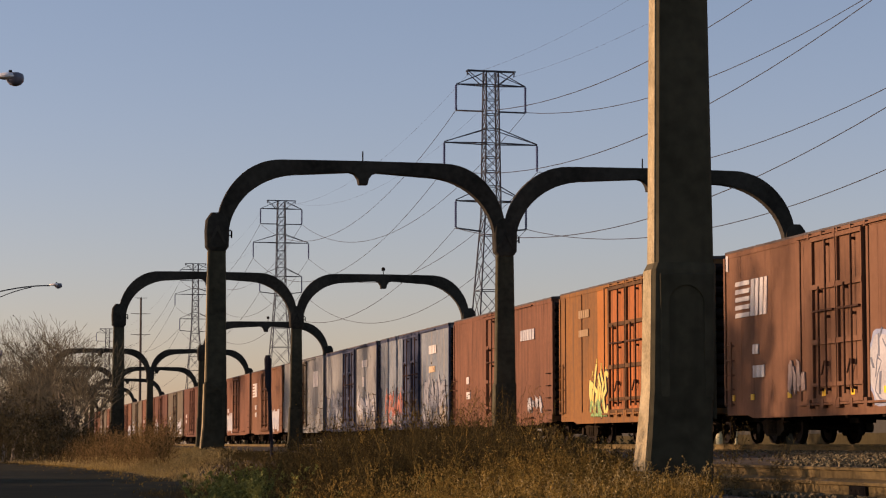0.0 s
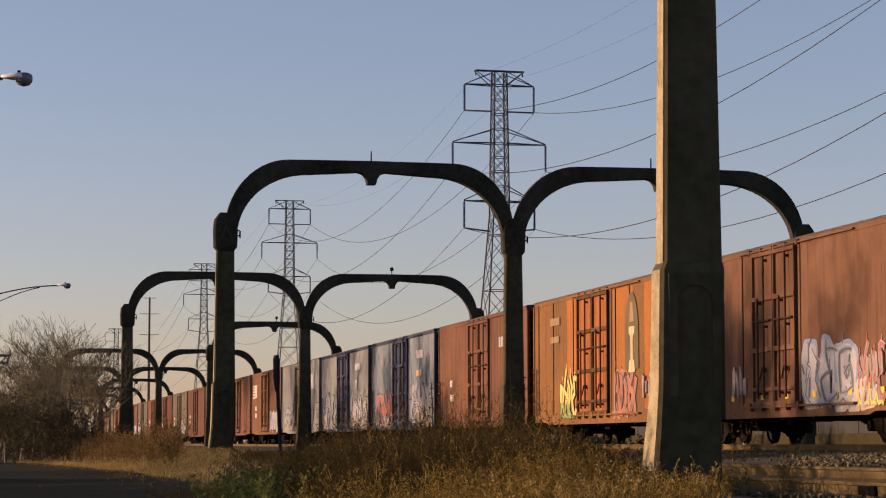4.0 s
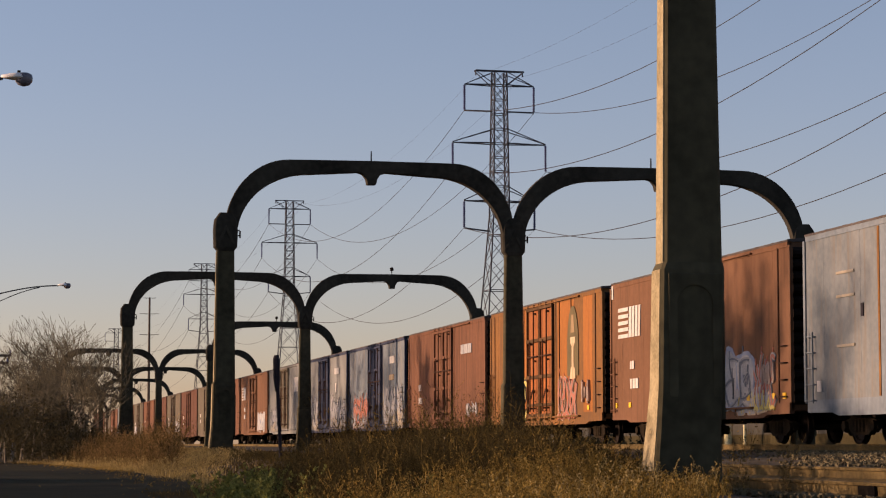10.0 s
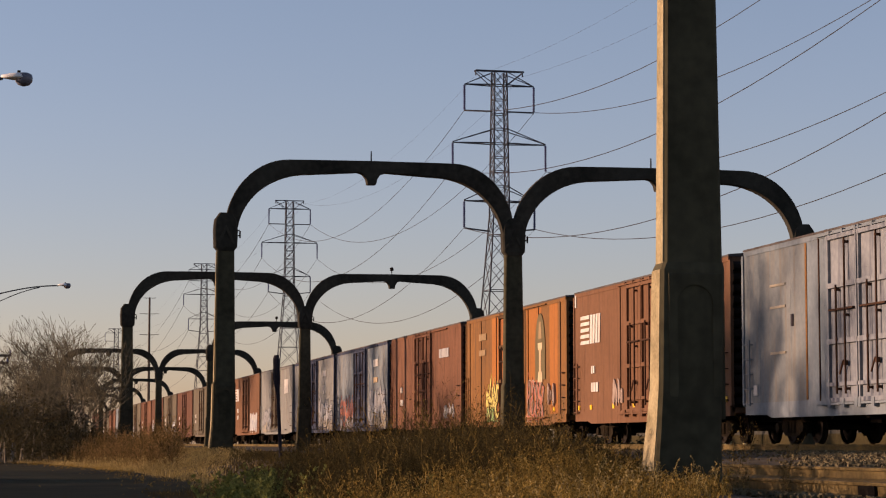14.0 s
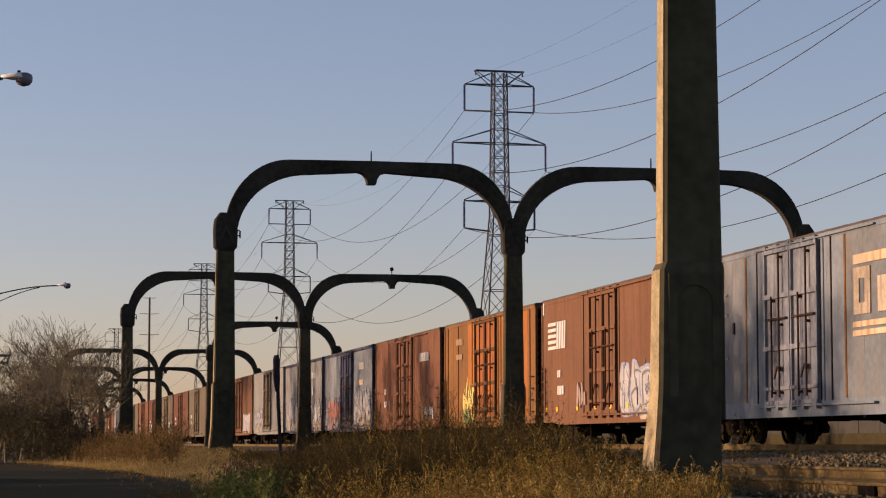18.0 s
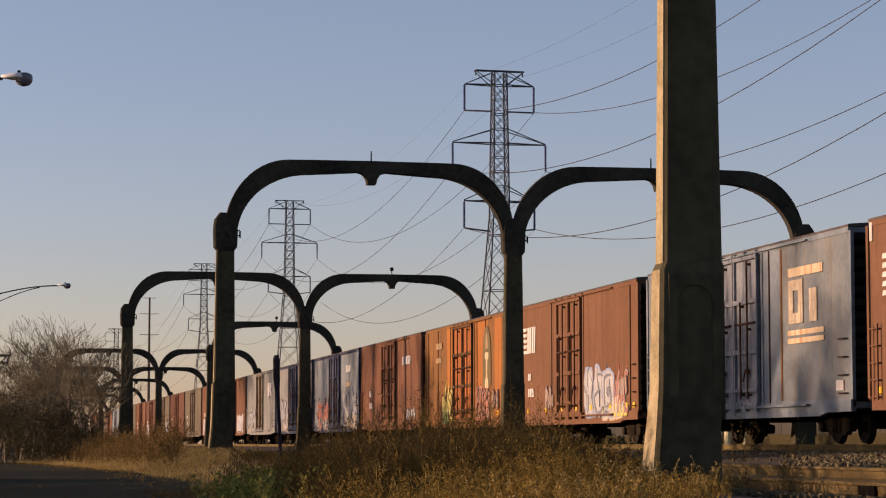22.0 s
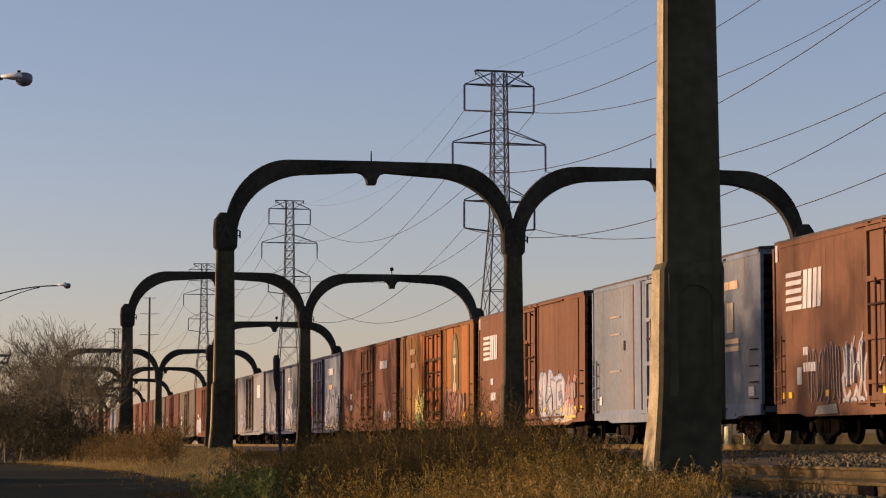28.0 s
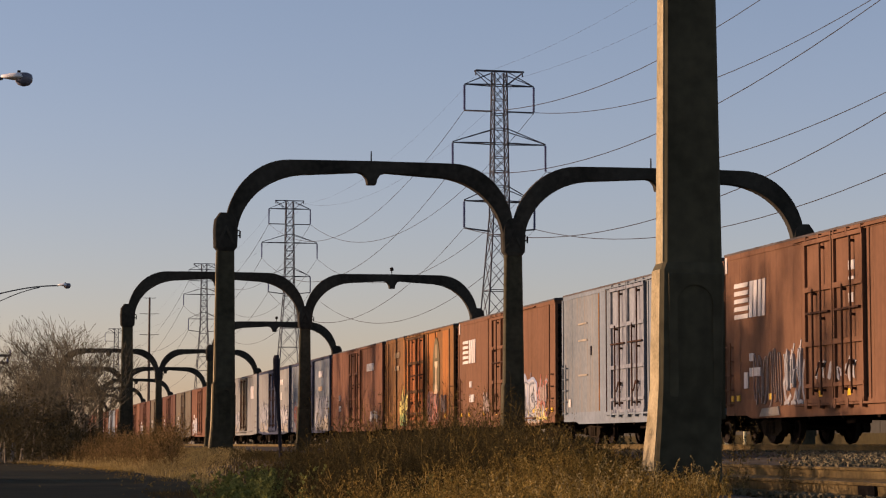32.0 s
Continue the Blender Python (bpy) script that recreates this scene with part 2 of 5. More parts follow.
def build_ground():
    xs = sorted({-3000, -800, -200, -60, -30, -20, -12, -8, *[-6 + 0.5 * i for i in range(65)], 30, 45, 80, 200, 800, 3000})
    ys = [-1500, -300, -60, -10, 0] + [5 + 1.0 * i for i in range(100)] + [110 + 10 * i for i in range(40)] + [550, 700, 1000, 1600, 2500, 4000]
    v = []
    for y in ys:
        for x in xs:
            z = height(x, y)
            if lane_edge(y) < x < 8 and y < 140:
                z += 0.05 * noise.noise((x * 0.7, y * 0.5, 0))
            v.append((x, y, z))
    n = len(xs)
    f = [(j * n + i, j * n + i + 1, (j + 1) * n + i + 1, (j + 1) * n + i) for j in range(len(ys) - 1) for i in range(n - 1)]
    g = soup("ground", v, f, M["soil"], smooth=True)
    tagged(g, "dry brown earth with dead grass litter beside the tracks", "ground", kind="structure")
    v, f = [], []
    for j in range(60):
        y = -20 + j * 2.5
        e = lane_edge(y)
        for i in range(7):
            x = e - 7.0 * i / 6
            v.append((x, y, max(height(x, y), 0.0) + 0.012 + 0.01 * noise.noise((x, y * 0.4, 3))))
    for j in range(59):
        for i in range(6):
            a = j * 7 + i
            f.append((a, a + 7, a + 8, a + 1))
    tagged(soup("road", v, f, M["lane"], smooth=True), "narrow worn asphalt lane crossed by long shadows", "road", kind="structure")


build_ground()


def build_bank():
    """A low grassy bank beyond the train, before the boundary wall."""
    v, f = [], []
    xs = (44, 48, 52, 55, 58, 60, 61.5, 64)
    zs = (-0.3, -0.1, 0.1, 0.3, 0.4, 0.5, 0.5, -0.5)
    for j in range(90):
        y = 30 + j * 5.0
        for x, z in zip(xs, zs):
            v.append((x, y, z + 0.12 * noise.noise((x * 0.3, y * 0.2, 4))))
    n = len(xs)
    for j in range(89):
        for i in range(n - 1):
            f.append((j * n + i, j * n + i + 1, (j + 1) * n + i + 1, (j + 1) * n + i))
    tagged(soup("bank", v, f, M["bank"], smooth=True), "low bank of sunlit dry grass beyond the train", "bank", kind="structure")


build_bank()

# ---- tracks ----
TRACKS = [(9.65, 0.42), (21.2, 0.74)]
Y0, Y1 = 5.0, 620.0


def rail_profile(h):
    return [(-0.075, 0), (0.075, 0), (0.075, 0.014), (0.012, 0.035), (0.012, h - 0.045), (0.036, h - 0.035), (0.036, h - 0.006),
            (0.028, h), (-0.028, h), (-0.036, h - 0.006), (-0.036, h - 0.035), (-0.012, h - 0.045), (-0.012, 0.035), (-0.075, 0.014)]


def build_track(x, top, near, cant=0.0):
    t = empty("railway_track", pose(x, 0, top - 0.17, 0, -cant, 0), "rusty rails on weathered timber ties in grey ballast", "railway track", "parallel tracks")
    for s in (-0.755, 0.755):
        bm = bmesh.new()
        prism(bm, [(s + u, v) for u, v in rail_profile(0.17)], Y0, Y1)
        rail = part("rail", bm, M["rail"], t, "rust-brown steel rail with a worn head")
        if near > 80:
            for y in (21.96, 34.0) if s < 0 else ():
                bm = bmesh.new()
                prism(bm, [(s - 0.05, 0.012), (s - 0.012, 0.03), (s - 0.012, 0.135), (s - 0.045, 0.13)], y - 0.22, y + 0.22)
                for d in (-0.16, -0.06, 0.06, 0.16):
                    tube(bm, (s - 0.05, y + d, 0.075), (s - 0.02, y + d, 0.075), 0.018)
                part("joint_bar", bm, M["under"], rail, "black bolted joint bar")
    bm = bmesh.new()
    box(bm, -1.3, -0.11, -0.17, 1.3, 0.11, 0.0)
    tie = finish(bm, 0.015)
    y, far = 14.0, bmesh.new()
    rnd = random.Random(int(x * 10))
    while y < 420:
        w = rnd.uniform(-0.05, 0.05)
        if y < near:
            part("tie", tie, M["tie"], t, at=pose(w, y, rnd.uniform(-0.02, 0.0) - 0.005, 0, rnd.uniform(-0.5, 0.5), rnd.uniform(-1.5, 1.5)))
        else:
            box(far, w - 1.3, y - 0.11, -0.17, w + 1.3, y + 0.11, -0.008)
        y += 0.53
    tagged(part("distant_tie_bed", far, M["tie"], t), kind="stuff")
    bm = bmesh.new()
    loft(bm, [[(-2.1, y, -0.5), (-1.55, y, -0.07), (1.55, y, -0.07), (2.1, y, -0.5)] for y in (Y0, 60, 150, 300, Y1)])
    b = part("ballast_bed", bm, M["ballast"], None, at=pose(x, 0, top - 0.17))
    tagged(b, "bed of grey-brown crushed stone under the rails", "ballast", kind="structure")


for i, (tx, tz) in enumerate(TRACKS):
    build_track(tx, tz, (95, 70)[i], (4.0, 0.0)[i])


def build_stones():
    """Crushed stone lying on the beds where the camera looks down the tracks."""
    rnd = np.random.RandomState(4)
    v, f, pv, pf = [], [], [], []
    base = np.array([(-1, -1, -1), (1, -1, -1), (1, 1, -1), (-1, 1, -1), (-1, -1, 1), (1, -1, 1), (1, 1, 1), (-1, 1, 1)]) * 0.5
    quads = ((3, 2, 1, 0), (4, 5, 6, 7), (0, 1, 5, 4), (1, 2, 6, 5), (2, 3, 7, 6), (3, 0, 4, 7))
    for k in range(46000):
        y = 17 + 68 * rnd.rand() ** 1.6
        x = rnd.uniform(7.2, 19.6)
        # bare dark earth in patches
        pale = 13.6 < x < 19.2 and x > 15.8 + 0.375 * (y - 43) + noise.noise((x * 0.5, y * 0.5, 7))
        if not pale and 11.6 < x < 19.2 and rnd.rand() < 0.88:
            continue
        if not pale and noise.noise((x * 0.35, y * 0.12, 7)) < -0.12 - 0.25 * (y < 40):
            continue
        z = max(height(x, y), max(-9 if abs(x - a) > 2.1 else (h - 0.24 if abs(x - a) < 1.55 else h - 0.24 - (abs(x - a) - 1.55) * 0.78) for a, h in TRACKS))
        s = rnd.uniform(0.04, 0.085) if pale else rnd.uniform(0.03, 0.075)
        c = base * 1.3
        c = c / np.linalg.norm(c, axis=1)[:, None] * (s * (0.75 + 0.5 * rnd.rand(8, 1))) * 0.62
        c = c * rnd.uniform(0.6, 1.2, 3)
        a, b = rnd.rand() * 6.28, rnd.rand() * 6.28
        r = np.array([(math.cos(a), -math.sin(a), 0), (math.sin(a), math.cos(a), 0), (0, 0, 1)]) @ np.array([(1, 0, 0), (0, math.cos(b), -math.sin(b)), (0, math.sin(b), math.cos(b))])
        vv, ff = (pv, pf) if pale else (v, f)
        o = len(vv)
        vv += [tuple(p) for p in c @ r.T + (x, y, z + s * 0.2)]
        ff += [tuple(o + i for i in q) for q in quads]
    tagged(soup("ballast_stones", pv, pf, M["stone_pale"]), "coarse sunlit pale stones beside the far track", "gravel", kind="stuff")
    tagged(soup("ballast_stones", v, f, M["stone"]), "loose crushed stone between and beside the rails", "gravel", kind="stuff")


build_stones()

# ---- concrete arch frames ----
XL, SPAN, FRAME_Y, PITCH = 6.86, 8.46, 21.44, 43.59


def build_frame(wide=1.0, whole=True):
    """One frame at its own origin: the foot of its first post, at ground level. A broken one has lost its first arch."""
    label = "grey concrete double-arch catenary frame spanning the tracks" if whole else "grey concrete catenary frame that has lost one of its arches"
    root = empty("arch_frame", pose(0, 0, 0), label, "arch frame", "row of concrete arch frames")

    def ring(z, w, d, c):
        return [(-w + c, -d, z), (w - c, -d, z), (w, -d + c, z), (w, d - c, z), (w - c, d, z), (-w + c, d, z), (-w, d - c, z), (-w, -d + c, z)]
    # shaft: chamfered, tapering upwards; pedestal with a flared foot and a sunk arched panel
    bm = bmesh.new()
    loft(bm, [ring(1.88, 0.30, 0.145, 0.03), ring(5.82, 0.252, 0.125, 0.03)])
    shaft = finish(bm)
    bm = bmesh.new()
    for_foot = ((-0.4, 0.345, 0.27, -0.105), (0.05, 0.3375, 0.26, -0.0975), (0.40, 0.3215, 0.215, -0.0715), (0.8, 0.321, 0.185, -0.041), (1.96, 0.325, 0.17, -0.012), (2.03, 0.305, 0.155, 0.0))
    loft(bm, [[(x + dx, y, zz) for x, y, zz in ring(z, w, d, 0.03)] for z, w, d, dx in for_foot])
    ped = finish(bm)
    bm = bmesh.new()
    n = 10
    for s in (-1, 1):
        outer = [(0.27, 0.68), (0.27, 1.92), (-0.27, 1.92), (-0.27, 0.68)]
        inner = [(-0.175, 0.68)] + [(-0.175 * math.cos(math.pi * i / n), 1.63 + 0.175 * math.sin(math.pi * i / n)) for i in range(n + 1)] + [(0.175, 0.68)]
        prism(bm, outer + inner, s * 0.14, s * 0.191)
    panel = finish(bm, 0.012)
    bm = bmesh.new()
    for y in (-0.12, 0.065):
        box(bm, 0.28, y, 0.5, 0.322, y + 0.055, 1.6)
    box(bm, 0.28, -0.12, 1.58, 0.322, 0.12, 1.66)
    slot = finish(bm, 0.012)
    bm = bmesh.new()
    loft(bm, [ring(5.76, 0.235, 0.153, 0.036), ring(5.87, 0.33, 0.18, 0.045), ring(6.35, 0.345, 0.19, 0.045), ring(6.66, 0.32, 0.18, 0.045), ring(6.86, 0.18, 0.153, 0.045)])
    cap = finish(bm)
    bm = bmesh.new()
    prism(bm, [(-0.27, 5.96), (0, 6.52), (0.27, 5.96), (0.18, 5.96), (0, 6.34), (-0.18, 5.96)], -0.18, -0.212)
    chevron = finish(bm, 0.01)
    bm = bmesh.new()
    tube(bm, (0.33, -0.1, 6.2), (0.43, -0.1, 6.22), 0.02)
    tube(bm, (0.41, -0.1, 6.14), (0.41, -0.1, 6.34), 0.024)
    tube(bm, (0.33, 0.1, 6.36), (0.42, 0.1, 6.38), 0.02)
    bracket = finish(bm)

    def beam(span):
        """An arch beam with a lug under its crown."""
        mid, m = span / 2, 14
        k = span / 8.46
        oo, ii = [], []
        for i in range(m + 1):
            a = math.pi / 2 * i / m
            oo.append((k * (-0.02 + 1.845 * (1 - math.cos(a))), 6.345 + 2.09 * math.sin(a)))
            ii.append((0.32 + k * 2.07 * (1 - math.cos(a)), 6.165 + 1.855 * math.sin(a)))
        last = oo[-1][0]
        oo += [(last + (mid - last) * q, 8.44 + 0.012 * q) for q in (0.3, 0.6, 0.85)] + [(mid - 0.1, 8.452)]
        ii += [(mid - 0.41, 8.11), (mid - 0.26, 8.065), (mid - 0.16, 7.92), (mid - 0.125, 7.76)]
        left = list(zip(oo, ii))
        pairs = left + [((span - a, b), (span - c, d)) for (a, b), (c, d) in left[::-1]]
        bm = bmesh.new()
        loft(bm, [[(a, -0.155, b), (a, 0.155, b), (c, 0.155, d), (c, -0.155, d)] for (a, b), (c, d) in pairs])
        return finish(bm, 0.025)
    for x in (0, SPAN, SPAN * (1 + wide))[0 if whole else 1:]:
        p = part("post", shaft, M["concrete"], root, at=pose(x, 0, 0))
        part("pedestal", ped, M["concrete"], p, "flared concrete foot with a sunk arched panel")
        part("panel_surround", panel, M["concrete"], p)
        part("edge_rib", slot, M["concrete"], p)
        part("capital", cap, M["dim_concrete"], p)
        for turn in (0, 180):
            part("chevron", chevron, M["dim_concrete"], p, at=pose(0, 0, 0, 0, 0, turn))
    for x, w in ((0, SPAN), (SPAN, SPAN * wide))[0 if whole else 1:]:
        part("arch_beam", beam(w), M["dim_concrete"], root, at=pose(x, 0, 0))
        part("wire_bracket", bracket, M["under"], root, "small rusty iron bracket", at=pose(x, 0, 0))
    return root


FOOT = 0.489
# chipped cream that also paints the sun on the posts' lane side
M["lit_cream"] = material("chipped_and_sunlit_cream", (0.15, 0.12, 0.062), (0.42, 0.34, 0.195), 14, 0.9, 0, 0.4)
frame0 = build_frame()
frame0.matrix_basis = pose(XL - 0.03, FRAME_Y, FOOT)
second = build_frame(1.06)
second.matrix_basis = pose(XL, FRAME_Y + PITCH, FOOT)
# beyond the fourth the row bears a little to the left and sinks with the ground
BEAR = {2: (0, 0), 3: (-0.15, 0), 4: (-0.25, -0.09), 5: (-0.45, -0.17), 6: (-0.55, -0.16), 7: (-0.8, -0.16)}
for k in (2, 4, 5, 6, 7, 8, 9, 10, 11):
    dx, dz = BEAR.get(k, (-1.0, -0.16))
    copy_thing(frame0, pose(XL + dx, FRAME_Y + PITCH * k, FOOT + dz))
build_frame(whole=False).matrix_basis = pose(XL + BEAR[3][0], FRAME_Y + PITCH * 3, FOOT)


def finial(k, span, kind):
    at = pose(XL + SPAN * (span + 0.5), FRAME_Y + PITCH * k, FOOT + 8.44)
    e = empty("insulator_pin", at, "thin dark iron pin standing on the crown of the arch", "insulator pin", "pins on the arch crowns")
    bm = bmesh.new()
    tube(bm, (0, 0, -0.03), (0, 0, 0.31), 0.02)
    part("pin", bm, M["under"], e)
    if kind:
        bm = bmesh.new()
        loft(bm, [[(r * math.cos(6.283 * i / 10), r * math.sin(6.283 * i / 10), z) for i in range(10)] for r, z in ((0.05, 0.18), (0.10, 0.22), (0.08, 0.28), (0.10, 0.31), (0.05, 0.36))])
        part("insulator", bm, M["under"], e, "dark ribbed insulator")


for k, s, kind in ((1, 0, 0), (2, 1, 1), (3, 1, 1), (1, 1, 0)):
    finial(k, s, kind)


def build_lit_side(of, rows):
    """Cream on a frame's first post, lane side: old paint low, painted sunlight above."""
    first = next(o for o in of.children if o.name.startswith("post"))
    bm = bmesh.new()
    loft(bm, [[(x - 0.006, -d, z), (x - 0.006, d, z), (x + 0.05, d, z), (x + 0.05, -d, z)] for z, x, d in rows])
    part("coating", bm, M["lit_cream"], first, "chipped cream paint at the foot, painted sunlight up the lane side")


FOOT_ROWS = [(0.0, -0.438, 0.2), (0.25, -0.414, 0.19), (0.5, -0.388, 0.17), (0.8, -0.363, 0.15), (1.95, -0.338, 0.135)]
SHAFT_ROWS = [(2.0, -0.302, 0.116), (5.74, -0.256, 0.096)]
for of in (frame0, second):
    build_lit_side(of, FOOT_ROWS + SHAFT_ROWS)


# ---- transmission line ----
def pylon_half(z):
    return 3.4 + (1.12 - 3.4) * z / 31 if z < 31 else 1.12 + (0.84 - 1.12) * (z - 31) / 20


ARMS = [(49.0, 4.9, 3.6, True), (41.0, 6.55, 3.7, False), (33.1, 4.95, 3.7, True)]


def build_pylon(lift=0.0):
    """A tower at its own origin; a taller one stands on leg extensions."""
    root = empty("pylon", pose(0, 0, 0), "tall grey steel lattice transmission tower with three crossarms", "pylon", "transmission line towers")
    levels = [0, 6, 11.5, 16.5, 21, 25, 28.5, 31, 33.1, 35.2, 37.2, 39.1, 41, 43, 45, 47, 49, 50.9]
    for sx in (-1, 1):
        for sy in (-1, 1):
            bm = bmesh.new()
            loft(bm, [[(sx * pylon_half(z) + dx, sy * pylon_half(z) + dy, z) for dx, dy in ((-0.08, -0.08), (0.08, -0.08), (0.08, 0.08), (-0.08, 0.08))] for z in levels])
            part("leg", bm, M["steel"], root)
    bm = bmesh.new()
    for a, b in zip(levels, levels[1:]):
        ha, hb = pylon_half(a), pylon_half(b)
        for (x0, y0), (x1, y1) in (((-1, -1), (1, -1)), ((1, -1), (1, 1)), ((1, 1), (-1, 1)), ((-1, 1), (-1, -1))):
            bar(bm, (x0 * ha, y0 * ha, a), (x1 * hb, y1 * hb, b), 0.085)
            bar(bm, (x1 * ha, y1 * ha, a), (x0 * hb, y0 * hb, b), 0.085)
            if int(a * 2) % 3 == 0 or a > 32:
                bar(bm, (x0 * ha, y0 * ha, a), (x1 * ha, y1 * ha, a), 0.11)
    if lift:
        a, b = 3.4 + lift * 0.0735, 3.4
        for i, (x0, y0) in enumerate(((-1, -1), (1, -1), (1, 1), (-1, 1))):
            x1, y1 = ((1, -1), (1, 1), (-1, 1), (-1, -1))[i]
            leg = bmesh.new()
            bar(leg, (x0 * a, y0 * a, -lift), (x0 * b, y0 * b, 0), 0.16)
            part("leg_extension", leg, M["steel"], root)
            bar(bm, (x0 * a, y0 * a, -lift), (x1 * b, y1 * b, 0), 0.085)
            bar(bm, (x1 * a, y1 * a, -lift), (x0 * b, y0 * b, 0), 0.085)
    part("bracing", bm, M["steel"], root)
    for y in (-0.95, 0.95):
        bm = bmesh.new()
        bar(bm, (-3.4, y * 0.4, 50.95), (3.4, y * 0.4, 50.95), 0.14)
        part("peak_beam", bm, M["steel"], root)
        for s in (-1, 1):
            for p, q, w in (((s * 3.4, y * 0.4, 50.9), (s * 1, y, 49.0), 0.11), ((s * 4.9, 0, 49.0), (s * 1, y, 50.7), 0.10)):
                bm = bmesh.new()
                bar(bm, p, q, w)
                part("peak_brace", bm, M["steel"], root)
    for s in (-1, 1):
        bm = bmesh.new()
        tube(bm, (s * 3.3, 0, 50.9), (s * 3.3, 0, 50.3), 0.09)
        part("wire_hanger", bm, M["steel"], root)
    for z, w, drop, strut in ARMS:
        h = pylon_half(z)

        def girder(name, p, q, size):
            bm = bmesh.new()
            bar(bm, p, q, size)
            part(name, bm, M["steel"], root)
        for s in (-1, 1):
            for y in (-1, 1):
                girder("crossarm_bar", (s * w, 0, z), (s * h, y * h, z), 0.15)
                if z < 48:
                    girder("crossarm_stay", (s * w, 0, z + 0.1), (s * h, y * h, z + 1.9), 0.12)
            for i in range(1, 4):
                q = i / 4.0
                girder("crossarm_tie", (s * (w + (h - w) * q), -h * q, z), (s * (w + (h - w) * q), h * q, z), 0.08)
        for s in (-1, 1):
            bm = bmesh.new()
            n = 14
            rings = []
            for i in range(n * 2 + 1):
                r = 0.20 if i % 2 else 0.09
                zz = z - 0.1 - (drop - 0.2) * i / (2 * n)
                rings.append([(s * w + r * math.cos(6.283 * k / 7), r * math.sin(6.283 * k / 7), zz) for k in range(7)])
            loft(bm, rings)
            part("insulator", bm, M["porcelain"], root, "long string of blue-grey insulator discs")
            if strut:
                bm = bmesh.new()
                bar(bm, (s * w, 0, z - drop), (s * pylon_half(z - drop - 0.4), 0, z - drop - 0.4 * (z < 40)), 0.2)
                part("strut_insulator", bm, M["steel"], root)
    return root


PYLONS = [(68.8, 300.0, 0.0), (71.0, 530.0, 6.4), (70.8, 735.0, 7.4), (59.1, 1011.5, 0.0)]     # x, y, leg extension
for i, (px_, py_, up) in enumerate(PYLONS):
    build_pylon(up).matrix_basis = pose(px_, py_, 0.4 + up, 0, 0, 3 if i == 0 else 1)


def wire(name, pts, r, label, group):
    bm = bmesh.new()
    n = 4
    rings = [[(p[0] + r * math.cos(6.283 * i / n), p[1], p[2] + r * math.sin(6.283 * i / n)) for i in range(n)] for p in pts]
    loft(bm, rings)
    tagged(part(name, bm, M["wire"]), label, "power line", group)


def hang(a, b, sag, n=28):
    a, b = Vector(a), Vector(b)
    return [a.lerp(b, i / n) - Vector((0, 0, 4 * sag * (i / n) * (1 - i / n))) for i in range(n + 1)]


attach = [(s * w, z - d) for z, w, d, _ in ARMS for s in (-1, 1)] + [(-3.3, 50.3), (3.3, 50.3)]
line = [(75.4, 107.4, 6.0, 9.2), (*PYLONS[0], 9.8), (*PYLONS[1], 7.8), (*PYLONS[2], 12.0), (*PYLONS[3], 0)]
for (xa, ya, ua, sag), (xb, yb, ub, _) in zip(line, line[1:]):
    for dx, z in attach:
        wire("conductor" if z < 50 else "shield_wire", hang((xa + dx, ya, z + 0.4 + ua), (xb + dx, yb, z + 0.4 + ub), sag if z < 50 else sag * 0.6), 0.044 if z < 50 else 0.012,
             "thin grey overhead power line sagging between towers", "overhead power lines")
wire("cable", hang((6.86, 64.7, 0.58), (9.2, 64.7, 0.57), 0.03), 0.012, "thin pale cable strung from the foot of a post", "cables by the posts")


def build_utility_pole(x, y, top, arms, r=0.2):
    root = empty("utility_pole", pose(x, y, 0), "slim dark pole with short crossarms carrying wires", "utility pole", "utility poles")
    bm = bmesh.new()
    tube(bm, (0, 0, -0.5), (0, 0, top), r, r * 0.6, 8)
    part("shaft", bm, M["wood"], root)
    for z, w in arms:
        bm = bmesh.new()
        box(bm, -w / 2, -0.06, z - 0.14, w / 2, 0.06, z)
        bar(bm, (-w * 0.35, 0, z - 0.1), (0, 0, z - 0.6), 0.05)
        bar(bm, (w * 0.35, 0, z - 0.1), (0, 0, z - 0.6), 0.05)
        part("crossarm", bm, M["wood"], root)
        for s in (-1, 1):
            bm = bmesh.new()
            tube(bm, (s * w * 0.46, 0, z - 0.02), (s * w * 0.46, 0, z + 0.22), 0.07, 0.04, 6)
            part("insulator", bm, M["porcelain"], root)


build_utility_pole(59.2, 815, 52.7, [(52.6, 4.4), (47.0, 6.8), (39.6, 6.8)], 0.55)
build_utility_pole(1.02, 130, 7.9, [(5.75, 1.5), (5.35, 1.2)], 0.16)


